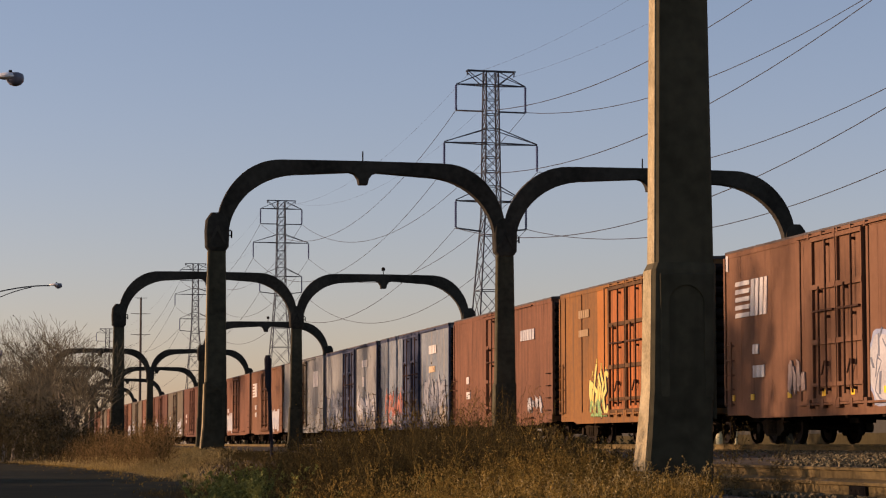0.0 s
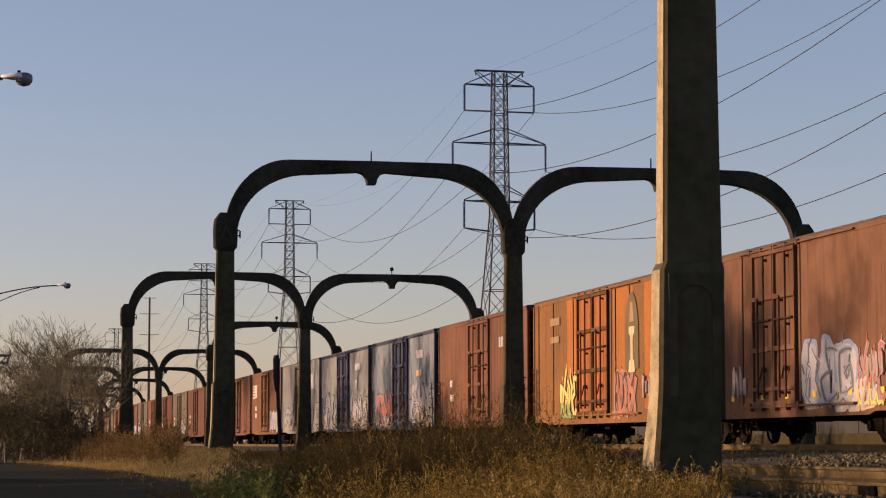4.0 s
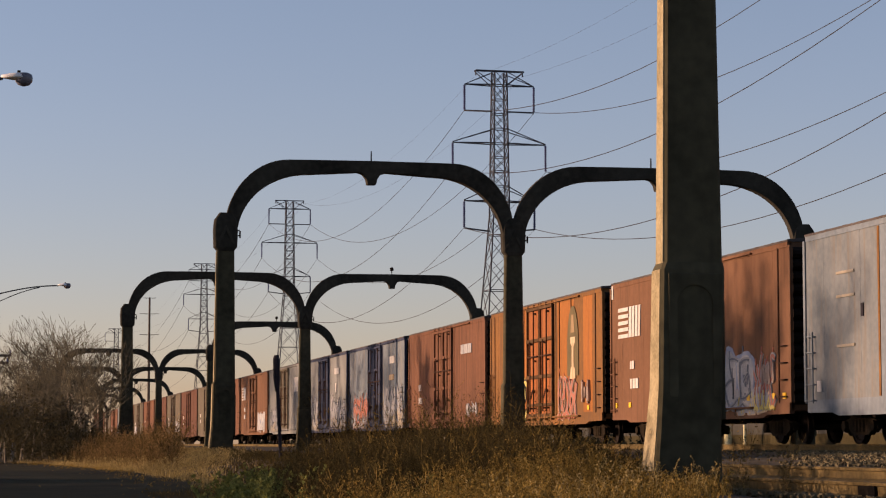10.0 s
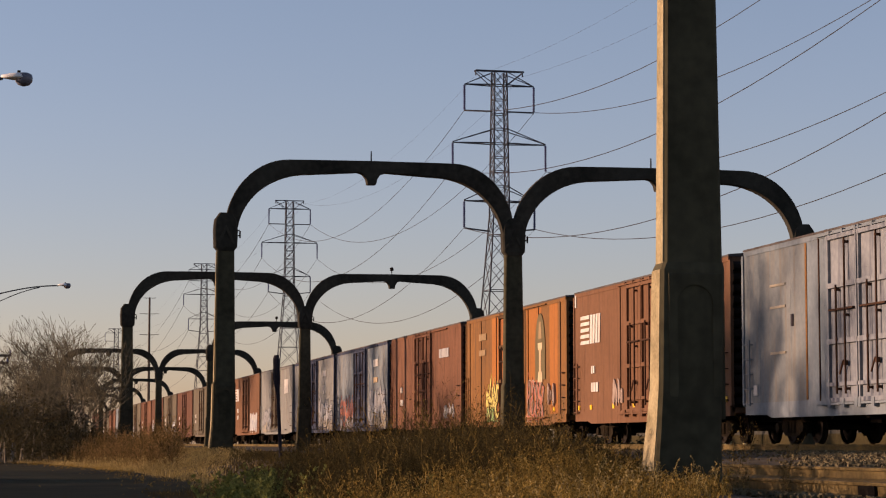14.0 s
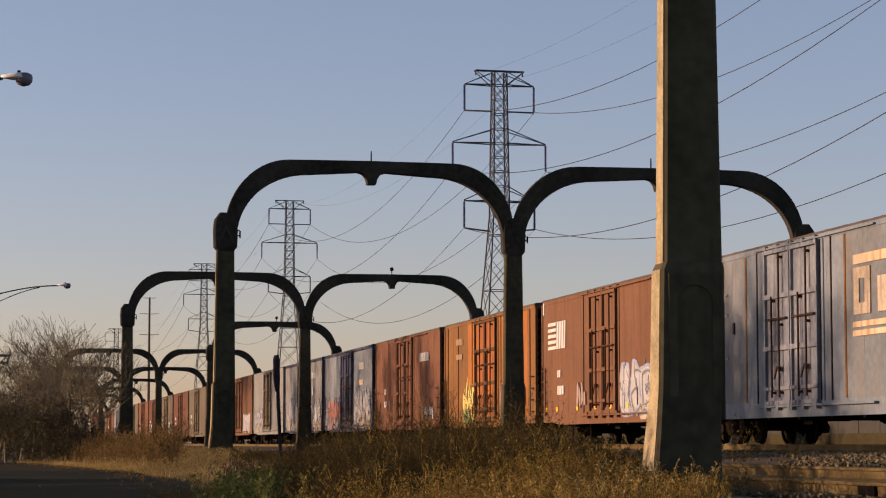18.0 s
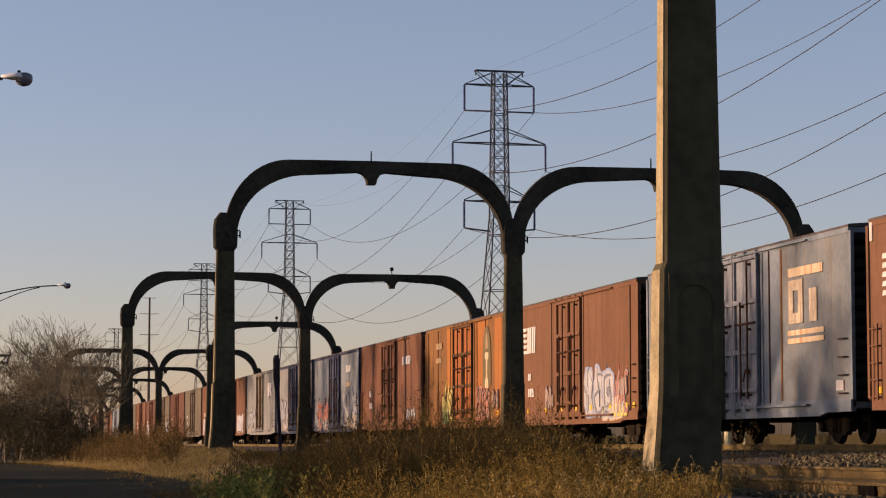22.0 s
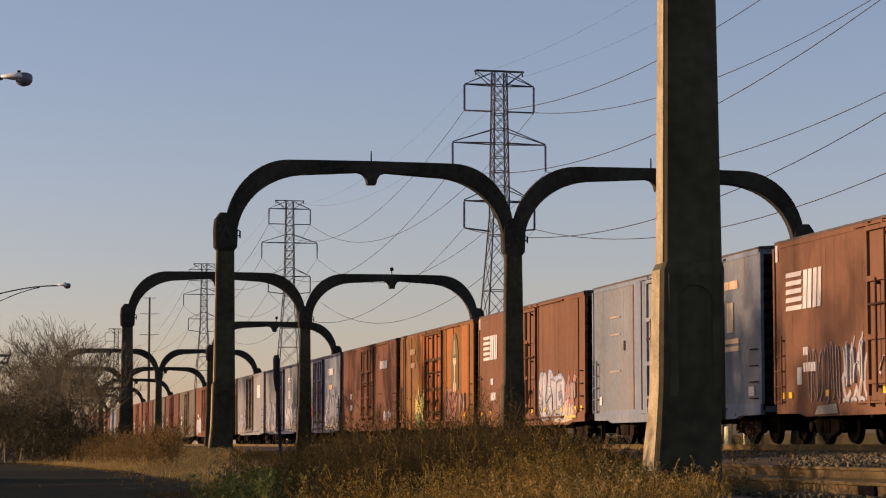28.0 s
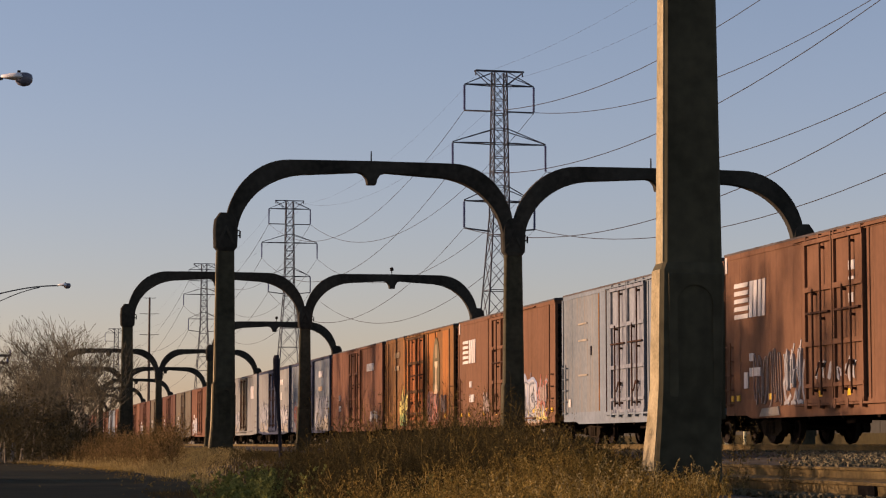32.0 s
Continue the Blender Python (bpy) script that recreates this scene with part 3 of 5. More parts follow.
# ---- street lamps ----
def build_street_lamp(pole_x, head, y, scale=1.0):
    hx, hz = head
    root = empty("street_lamp", pose(pole_x, y, 0), "cobra-head street lamp on a long curved steel arm", "street lamp", "street lamps along the lane")
    bm = bmesh.new()
    tube(bm, (0, 0, -0.3), (0, 0, hz - 0.6), 0.11, 0.07, 10)
    part("pole", bm, M["steel"], root)
    d = hx - pole_x
    bm = bmesh.new()
    for z0, r in ((hz - 0.62, 0.03), (hz - 1.15, 0.022)):
        pts = []
        for i in range(13):
            q = i / 12
            pts.append(Vector(((d - 0.08) * q, 0, z0 + (hz - 0.02 - z0) * math.sin(q * math.pi / 2))))
        lim = 13 if r > 0.025 else 10
        for a, b in zip(pts[:lim], pts[1:lim]):
            tube(bm, a, b, r, r, 6)
    part("arm", bm, M["steel"], root)
    h = part("head", lamp_head(), M["lamp"], root, "pale painted cobra-head housing", at=pose(d, 0, hz), smooth=True)
    bm = bmesh.new()
    loft(bm, [[(0.315 + r * math.cos(6.283 * i / 14), r * math.sin(6.283 * i / 14), z) for i in range(14)] for r, z in ((0.10, 0.10), (0.155, 0.07), (0.172, 0.0), (0.16, -0.07), (0.11, -0.13), (0.03, -0.155))])
    part("lens", bm, M["lens"], h, "grey drop-glass lens", smooth=True)
    bm = bmesh.new()
    tube(bm, (0.22, 0, 0.09), (0.22, 0, 0.15), 0.035, 0.03, 8)
    part("photocell", bm, M["under"], h)


def lamp_head():
    bm = bmesh.new()
    prof = [(-0.12, 0.03, 0.04), (0.0, 0.10, 0.07), (0.12, 0.165, 0.09), (0.24, 0.19, 0.095), (0.33, 0.15, 0.085), (0.37, 0.05, 0.04)]
    loft(bm, [[(x, w * math.cos(6.283 * i / 12), 0.01 + h * math.sin(6.283 * i / 12) * (1 if math.sin(6.283 * i / 12) > 0 else 0.5)) for i in range(12)] for x, w, h in prof])
    return bm


build_street_lamp(-2.6, (0.44, 7.73), 44.0)
build_street_lamp(0.2, (3.72, 8.22), 109.0)


def build_marker_post():
    root = empty("marker_post", pose(6.53, 50, 0.0), "dark leaning steel marker post with a thicker cap among weeds", "marker post")
    bm = bmesh.new()
    tube(bm, (0.02, 0, 0), (-0.10, 0, 2.5), 0.035, 0.045, 8)
    part("post", bm, M["dark_post"], root)
    bm = bmesh.new()
    loft(bm, [[(-0.10 + x + r * math.cos(6.283 * i / 8), r * math.sin(6.283 * i / 8), z) for i in range(8)] for x, r, z in ((0.02, 0.05, 1.9), (0, 0.075, 2.2), (-0.01, 0.075, 2.62), (-0.01, 0.05, 2.7))])
    part("cap", bm, M["dark_post"], root, "dark bag-like sleeve over the top")


build_marker_post()


# ---- trees and weeds ----
def add_stick(v, f, p, q, r0, r1, n=4):
    d = (q - p).normalized()
    a = d.orthogonal().normalized()
    b = d.cross(a)
    o = len(v)
    for c, r in ((p, r0), (q, r1)):
        for i in range(n):
            t = 6.28319 * i / n
            w = c + r * (math.cos(t) * a + math.sin(t) * b)
            v.append((w.x, w.y, w.z))
    for i in range(n):
        f.append((o + i, o + (i + 1) % n, o + n + (i + 1) % n, o + n + i))


def grow(rnd, limbs, twigs, p, d, length, r, depth, spread, least=0.009):
    """A limb that bends as it rises and forks into thinner ones."""
    steps = 3
    for i in range(steps):
        q = p + d * (length / steps)
        r1 = r * 0.86
        store = limbs if r > 0.022 else twigs
        add_stick(*store, p, q, r, r1, 5 if r > 0.03 else 3)
        p, r = q, max(r1, least)
        d = (d + Vector((rnd.uniform(-1, 1), rnd.uniform(-1, 1), rnd.uniform(-0.5, 0.9))) * 0.22).normalized()
        if depth > 0 and i > 0:
            e = (d + Vector((rnd.uniform(-1, 1), rnd.uniform(-1, 1), rnd.uniform(-0.35, 0.6))) * spread).normalized()
            grow(rnd, limbs, twigs, p, e, length * rnd.uniform(0.55, 0.8), r * 0.62, depth - 1, spread)
    if depth > 0:
        for _ in range(2):
            e = (d + Vector((rnd.uniform(-1, 1), rnd.uniform(-1, 1), rnd.uniform(-0.3, 0.6))) * spread).normalized()
            grow(rnd, limbs, twigs, p, e, length * rnd.uniform(0.6, 0.85), r * 0.7, depth - 1, spread)


def build_tree(x, y, h, seed, stems=1, depth=4, spread=0.75, leaves=0, label="", lean=0.15, r0=None, size=1.0):
    rnd = random.Random(seed)
    limbs, twigs = ([], []), ([], [])
    for k in range(stems):
        d = Vector((rnd.uniform(-lean, lean) * (1 + 0.8 * (stems > 1)), rnd.uniform(-lean, lean) * (1 + 0.8 * (stems > 1)), 1)).normalized()
        o = Vector((rnd.uniform(-0.25, 0.25) * (stems > 1), rnd.uniform(-0.25, 0.25) * (stems > 1), -0.2))
        grow(rnd, limbs, twigs, o, d, h * rnd.uniform(0.30, 0.38), (r0 or h * 0.017) * (1 if stems == 1 else 0.7), depth, spread)
    root = empty("bare_tree", pose(x, y, height(x, y)), label or "leafless grey-brown tree with a dense tangle of twigs", "tree", "bare trees beside the lane")
    soup("trunk", *limbs, M["bark"], root)
    c = soup("crown", *twigs, M["twig"], root)
    if leaves:
        v, f = [], []
        tips = twigs[0]
        for _ in range(leaves):
            p = Vector(rnd.choice(tips)) + Vector((rnd.gauss(0, 0.12), rnd.gauss(0, 0.12), rnd.gauss(0, 0.1)))
            a = Vector((rnd.uniform(-1, 1), rnd.uniform(-1, 1), rnd.uniform(-1, 1))).normalized() * rnd.uniform(0.03, 0.07) * size
            b = a.orthogonal().normalized() * rnd.uniform(0.02, 0.045) * size
            o = len(v)
            v += [tuple(p - a), tuple(p + b), tuple(p + a), tuple(p - b)]
            f.append((o, o + 1, o + 2, o + 3))
        tagged(soup("dead_leaves", v, f, M["brush"], root), kind="stuff")
    return root


# bare shrubs and small trees left of the posts
for i, (tx, ty, th, ns, lv) in enumerate([(4.0, 100, 5.6, 3, 60), (2.9, 104, 5.2, 3, 100), (1.9, 96, 4.0, 4, 200), (3.4, 92, 3.0, 4, 300), (5.2, 106, 4.0, 3, 100),
                                          (0.9, 90, 3.1, 4, 300), (4.8, 116, 5.6, 3, 100), (2.6, 120, 5.4, 3, 200), (0.6, 112, 4.0, 3, 300), (5.0, 128, 6.4, 3, 300), (4.0, 136, 7.4, 3, 400), (2.2, 140, 5.2, 3, 400), (4.6, 146, 7.2, 3, 300)]):
    build_tree(tx, ty, th, 20 + i, ns, 4, 0.8, lv)
# taller trees on the other side of the lane, whose shadows reach the tracks and the lane
for i, (tx, ty, th, tr, lv) in enumerate([(-35.0, 69.3, 14, 0.38, 3800), (-38.0, 72.3, 14.5, 0.34, 3400), (-33.0, 66.9, 12.5, 0.26, 1500), (-6.5, 108, 10.5, 0.14, 250), (-8, 114.5, 11, 0.15, 350), (-6.5, 121, 11, 0.15, 400), (-9, 128, 12, 0.2, 600),
                                          (-7, 135, 11, 0.16, 500), (-9, 143, 12, 0.18, 500), (-7, 151, 11, 0.16, 500), (-7, 163, 11, 0.16, 900), (-7, 178, 12, 0.2, 2500), (-7, 196, 12, 0.25, 5000)]):
    build_tree(tx, ty, th, 60 + i, 1, 5, 0.6, lv, "tall bare tree with clinging dead leaves beyond the lane", r0=tr, size=2.0)


class Stuff:
    """Collects many small blades and flakes into one mesh."""

    def __init__(self, seed):
        self.r, self.v, self.f = random.Random(seed), [], []

    def blade(self, p, q, w):
        r = self.r
        a = Vector((r.uniform(-1, 1), r.uniform(-1, 1), r.uniform(-0.3, 0.3))).normalized() * w
        o = len(self.v)
        self.v += [tuple(p - a), tuple(p + a), tuple(q)]
        self.f.append((o, o + 1, o + 2))

    def flake(self, c, s):
        r = self.r
        a = Vector((r.uniform(-1, 1), r.uniform(-1, 1), r.uniform(-1, 1))).normalized()
        b = a.orthogonal().normalized() * s * 0.55
        a = a * s
        o = len(self.v)
        self.v += [tuple(c - a), tuple(c + b), tuple(c + a), tuple(c - b)]
        self.f.append((o, o + 1, o + 2, o + 3))

    def bush(self, x, y, h, branches, thick, flakes, size, lean=0.25, bare=0.0):
        """A weed with a bent stem, fine branches and small dry leaves."""
        r = self.r
        p = Vector((x, y, height(x, y) - 0.02))
        if bare:
            top = p + Vector((0, 0, bare))
            self.blade(p, top + Vector((0, 0, 0.3)), thick * 2)
            p, h = top, h - bare
        d = Vector((r.gauss(0, lean), r.gauss(0, lean), 1)).normalized()
        steps = 4
        for i in range(steps):
            q = p + d * (h / steps)
            self.blade(p, q + d * 0.01, thick)
            for _ in range(max(1, branches // steps)):
                t = p.lerp(q, r.random())
                e = (d * 0.6 + Vector((r.gauss(0, 0.7), r.gauss(0, 0.7), r.uniform(-0.1, 0.6)))).normalized()
                u = t + e * h * r.uniform(0.08, 0.33) * (1.15 - 0.2 * i)
                self.blade(t, u, thick * 0.6)
                for _k in range(flakes):
                    self.flake(t.lerp(u, r.uniform(0.25, 1.05)), size * r.uniform(0.5, 1.3))
            p = q
            d = (d + Vector((r.gauss(0, 0.2), r.gauss(0, 0.2), -0.03))).normalized()

    def tuft(self, x, y, h, n, w):
        r = self.r
        p = Vector((x, y, height(x, y) - 0.01))
        for _ in range(n):
            e = Vector((r.gauss(0, 0.45), r.gauss(0, 0.45), 1)).normalized()
            o = p + Vector((r.gauss(0, 0.04), r.gauss(0, 0.04), 0))
            self.blade(o, o + e * h * r.uniform(0.5, 1.2), w)

    def put(self, name, mat, label):
        tagged(soup(name, self.v, self.f, mat), label, "weeds", kind="stuff")


def crest(x):
    """Height of the weeds across the bank, seen along the bank."""
    pts = [(2.3, 0.12), (3.0, 0.22), (3.25, 0.62), (3.7, 0.74), (4.4, 0.72), (5.0, 0.70), (5.6, 0.72), (6.1, 0.68), (6.5, 0.50), (7.0, 0.36), (7.4, 0.33), (7.9, 0.36), (8.6, 0.2)]
    for (a, h), (b, k) in zip(pts, pts[1:]):
        if a <= x <= b:
            return h + (k - h) * (x - a) / (b - a)
    return 0.1


gold, brown, green = Stuff(1), Stuff(2), Stuff(3)
rnd = random.Random(5)
for _ in range(6400):
    y = rnd.uniform(15.5, 33)
    x = rnd.uniform(2.6, 8.4) * (0.55 + 0.45 * y / 24)
    if not 2.3 < x < 8.3:
        continue
    sx = x * 24 / y
    if sx > 7.9 + rnd.gauss(0, 0.12) or sx < 3.1 + rnd.gauss(0, 0.1) and y > 20:
        continue
    c = noise.noise((x * 0.8, y * 0.5, 5))
    h = crest(min(max(sx, 2.4), 8.6)) * (0.72 + 0.45 * c + rnd.uniform(-0.15, 0.3))
    # short and golden towards the lane's bend, tall and brown behind
    back = min(max((y - 17.5) / 5, 0), 1)
    h = max(h * (0.45 + 0.55 * back), 0.1) * (0.85 + 0.15 * 24 / y)
    dark = 2.2 * back - 1.3 + 0.5 * (4.9 - sx) + 1.2 * c + rnd.gauss(0, 0.4) > 0
    (brown if dark else gold).bush(x, y, h, 12, 0.0035, 3, 0.012)
    if rnd.random() < 0.10 and 3.4 < sx < 6.3:
        (brown if rnd.random() < 0.75 else gold).bush(x, y, h * rnd.uniform(1.25, 1.6), 14, 0.003, 1, 0.010, 0.10)
for _ in range(9000):
    y = rnd.uniform(15, 34)
    x = rnd.uniform(2.4, 8.5)
    if x * 24 / y > 8.0:
        continue
    (gold if rnd.random() < 0.6 + 0.1 * (x - 5) and y < 22 else brown).tuft(x, y, rnd.uniform(0.06, 0.16), 6, 0.004)
# sparse weeds between the first rails
for _ in range(240):
    y, x = rnd.uniform(26, 70), rnd.uniform(7.8, 13.5)
    if x / y > 0.31:
        continue
    gold.bush(x, y, rnd.uniform(0.12, 0.4), 8, 0.004, 1, 0.012)
for _ in range(150):
    green.bush(rnd.gauss(2.85, 0.2), rnd.gauss(24, 1.2), rnd.uniform(0.22, 0.55), 14, 0.004, 4, 0.024)
for _ in range(60):
    green.bush(rnd.uniform(3.2, 4.6), rnd.uniform(19, 26), rnd.uniform(0.15, 0.4), 10, 0.004, 3, 0.016)
for _ in range(9):
    brown.bush(8.35 + rnd.gauss(0, 0.05), 24.3 + rnd.gauss(0, 0.1), rnd.uniform(0.5, 1.1), 14, 0.004, 3, 0.014, 0.12)
    brown.bush(8.75 + rnd.gauss(0, 0.03), 24.0 + rnd.gauss(0, 0.08), rnd.uniform(0.4, 0.8), 10, 0.004, 2, 0.012, 0.1)
# feathery plumes that stand above the rest
for _ in range(190):
    y = rnd.uniform(20, 28)
    x = rnd.uniform(3.5, 6.1) * y / 24
    (gold if rnd.random() < 0.25 else brown).bush(x, y, rnd.uniform(0.78, 1.12) * y / 24, 20, 0.0028, 2, 0.008, 0.09)
pale = Stuff(11)
for _ in range(800):
    y = rnd.uniform(16, 27)
    x = rnd.uniform(4.3, 7.9) * y / 24
    pale.tuft(x, y, rnd.uniform(0.10, 0.24), 4, 0.003)
for _ in range(160):
    y = rnd.uniform(16, 22)
    x = rnd.uniform(4.6, 7.9) * y / 24
    pale.bush(x, y, rnd.uniform(0.15, 0.36), 10, 0.003, 3, 0.011)
pale.put("weeds", M["grass"], "pale bleached grass blades among the weeds")
gold.put("weeds", M["weed"], "dense golden-brown dry weeds covering the bank")
brown.put("weeds", M["weed_dark"], "tall dark brown dry weeds on the bank")
green.put("weeds", M["leaf"], "low green leafy weeds among dry stalks")

gold, brown, russet = Stuff(6), Stuff(7), Stuff(13)
for _ in range(6000):
    y = rnd.uniform(34, 92)
    e = lane_edge(y)
    x = rnd.uniform(max(e - 0.1, 1.0), 8.0)
    k = min(max((x - e) / 1.2, 0.15), 1.0)
    c = noise.noise((x * 0.45, y * 0.10, 2))
    tall = 0.30 + 0.85 * min(max((y - 50) / 12, 0), 1) * max(0, 1 - abs(x - 4.9) / 2.4)
    bare = x / y > 0.104 + 0.012 * c + rnd.gauss(0, 0.005) and y < 62
    if bare:
        tall *= 0.55
    h = max(0.10, tall * k * (0.85 + 0.6 * c + rnd.uniform(-0.2, 0.2)))
    if bare:
        if rnd.random() < 0.6:
            brown.bush(x, y, h, 9, 0.005, 2, 0.016)
    elif h < 0.40 or y < 50 or x / y > 0.086:
        h = min(h, 0.26) if x / y > 0.086 else h
        gold.bush(x, y, h, 9, 0.006, 2, 0.020)
    else:
        (russet if rnd.random() < 0.75 else brown).bush(x, y, h, 12, 0.006, 3, 0.022)
for _ in range(5000):
    y = rnd.uniform(34, 95)
    e = lane_edge(y)
    x = rnd.uniform(e - 0.3, 7.5)
    (brown if x / y > 0.106 + rnd.gauss(0, 0.006) and y < 62 else gold).tuft(x, y, rnd.uniform(0.08, 0.22), 5, 0.007)
gold.put("weeds", M["grass"], "dry bleached golden grass beside the lane")
brown.put("weeds", M["weed_dark"], "low brown weeds on the shoulder of the track")
russet.put("weeds", M["russet"], "tall russet dry brush behind the grass")

litter = Stuff(12)
for _ in range(500):
    y = rnd.uniform(26, 95)
    e = lane_edge(y)
    x = e - abs(rnd.gauss(0, 0.9)) + 0.3
    litter.flake(Vector((x, y, max(height(x, y), 0) + 0.025)), rnd.uniform(0.012, 0.035))
for _ in range(700):
    y = rnd.uniform(26, 90)
    e = lane_edge(y)
    litter.tuft(e - abs(rnd.gauss(0, 0.5)) + 0.2, y, rnd.uniform(0.05, 0.14), 6, 0.008)
litter.put("leaf_litter", M["weed"], "dead leaves and dry tufts on the lane")

# thicket of vines and twigs under the bare trees
thicket = Stuff(8)
for _ in range(1250):
    y = rnd.uniform(86, 150)
    x = rnd.uniform(-4, 5.2)
    c = noise.noise((x * 0.4, y * 0.08, 9))
    h = max(0.5, (3.4 - 0.5 * max(0, x - 1.5)) * (0.75 + 0.6 * c))
    thicket.bush(x, y, h, 20, 0.014, 3, 0.05, 0.2)
for _ in range(420):
    y = rnd.uniform(46.5, 51.5)
    thicket.bush(rnd.uniform(-10, -6.5), y, rnd.uniform(1.3, 2.1), 20, 0.014, 3, 0.06, 0.2)
# unseen bushes added across the lane to shade the near weeds
for _ in range(180):
    y = rnd.uniform(24.0, 30.0)
    thicket.bush(rnd.uniform(-8, -5), y, rnd.uniform(1.8, 2.6), 20, 0.012, 3, 0.055, 0.2)
# unseen brush on bare stems, added to shade wheels but spare the grass
for _ in range(110):
    thicket.bush(rnd.uniform(-9.5, -7), rnd.uniform(51.0, 64.0), rnd.uniform(4.4, 5.7), 40, 0.03, 4, 0.12, 0.12, 3.0)
# more unseen brush, added to darken the ground by the near track
for _ in range(150):
    thicket.bush(rnd.uniform(-9.5, -7), rnd.uniform(31.0, 45.0), rnd.uniform(3.0, 4.4), 26, 0.02, 3, 0.09, 0.15)
# brush added beyond the train to keep the view under the cars dark
for _ in range(900):
    thicket.bush(rnd.uniform(45, 54), rnd.uniform(168, 420), rnd.uniform(1.1, 1.9), 16, 0.03, 3, 0.12, 0.2)
thicket.put("thicket", M["brush"], "dense brown leafless thicket below the bare trees, and brush added for shade")


def bollard(x, y, h):
    root = empty("bollard", pose(x, y, height(x, y)), "short pale concrete bollard beside the lane", "bollard", "bollards beside the lane")
    bm = bmesh.new()
    loft(bm, [[(r * math.cos(6.283 * i / 12), r * math.sin(6.283 * i / 12), z) for i in range(12)] for r, z in ((0.11, -0.2), (0.11, h - 0.05), (0.07, h))])
    part("shaft", bm, M["bollard"], root)


bollard(0.95, 99, 0.75)
bollard(1.5, 99, 0.8)


# ---- the freight train ----
HALF, BODY, CAR = 1.6, 16.05, 17.3       # half width, body length, length over couplers
SILL, EAVE = 0.73, 5.01                 # above the rail


def paint(name, low, high, streak, amount, offset=1.0):
    return material(name, low, high, 1.6, 0.8, 0, 0.05, gloss=0.06, streak=streak, streak_amount=amount, fine=14, offset=offset)


PAINTS = {
    "brown": ("oxide_brown_paint", (0.128, 0.065, 0.036), (0.178, 0.091, 0.052), (0.10, 0.05, 0.03), 0.65),
    "dark_brown": ("dark_oxide_paint", (0.12, 0.058, 0.035), (0.18, 0.085, 0.05), (0.07, 0.036, 0.024), 0.75),
    "orange": ("faded_orange_paint", (0.128, 0.07, 0.034), (0.245, 0.111, 0.036), (0.11, 0.068, 0.04), 0.9),
    "bright_orange": ("newer_orange_paint", (0.26, 0.10, 0.030), (0.36, 0.14, 0.042), (0.15, 0.07, 0.035), 0.7),
    "orange_door": ("stained_orange_door_paint", (0.18, 0.075, 0.034), (0.40, 0.13, 0.04), (0.07, 0.045, 0.03), 0.8),
    "pale": ("pale_grey_blue_paint", (0.115, 0.143, 0.161), (0.205, 0.238, 0.258), (0.15, 0.17, 0.18), 0.7),
    "rusty_pale": ("rust_tinted_grey_paint", (0.107, 0.128, 0.138), (0.20, 0.216, 0.214), (0.19, 0.15, 0.10), 0.55),
    "stained": ("stained_grey_blue_door_paint", (0.11, 0.125, 0.15), (0.27, 0.285, 0.29), (0.04, 0.05, 0.075), 1.0),
    "blue": ("faded_blue_paint", (0.09, 0.113, 0.13), (0.19, 0.22, 0.235), (0.25, 0.215, 0.16), 0.75),
    "navy": ("dark_blue_paint", (0.025, 0.032, 0.055), (0.055, 0.066, 0.10), (0.12, 0.12, 0.13), 0.5),
    "grey": ("pale_grey_paint", (0.15, 0.156, 0.148), (0.24, 0.243, 0.225), (0.15, 0.125, 0.095), 0.6),
    "tan": ("grey_tan_paint", (0.095, 0.08, 0.056), (0.145, 0.122, 0.088), (0.09, 0.062, 0.042), 0.6),
    "red": ("red_oxide_paint", (0.092, 0.045, 0.03), (0.14, 0.066, 0.043), (0.075, 0.04, 0.03), 0.7),
}


class Paints(dict):
    """Mixes each paint once for every car that asks for it, so that stains differ from car to car."""

    def __missing__(self, key):
        name, k = key
        self[key] = paint(*PAINTS[name], offset=1.0 + 3.7 * k)
        return self[key]


P = Paints()


def mesh_of(fn, bevel=0.0, smooth=False):
    bm = bmesh.new()
    fn(bm)
    return finish(bm, bevel, smooth)


def shape_body(bm):
    box(bm, -HALF + 0.03, -BODY / 2, SILL + 0.1, HALF - 0.03, BODY / 2, EAVE)


SHEETS = 14


def shape_sheet(i):
    """One of the side sheets on the -x side, lapped over its neighbours."""
    def fn(bm):
        w = BODY / SHEETS
        y = -BODY / 2 + w * i
        box(bm, -HALF - 0.003 * (i % 2), y, SILL + 0.32, -HALF + 0.06, y + w, EAVE - 0.12)
    return fn


def shape_post(w):
    def fn(bm):
        box(bm, -HALF - 0.03, -w / 2, SILL + 0.3, -HALF + 0.05, w / 2, EAVE - 0.1)
    return fn


def shape_chord(bm):
    box(bm, -HALF - 0.02, -BODY / 2, EAVE - 0.13, -HALF + 0.08, BODY / 2, EAVE + 0.01)


def shape_sill(s):
    def fn(bm):
        a, b = sorted((s * (HALF - 0.12), s * (HALF + 0.01)))
        y = BODY / 2
        pts = [(-y, SILL + 0.33), (-y, SILL + 0.03), (-y + 1.6, SILL + 0.02), (-y + 2.0, SILL - 0.06), (y - 2.0, SILL - 0.06), (y - 1.6, SILL + 0.02), (y, SILL + 0.03), (y, SILL + 0.33)]
        prism(bm, pts, a, b, "x")
    return fn


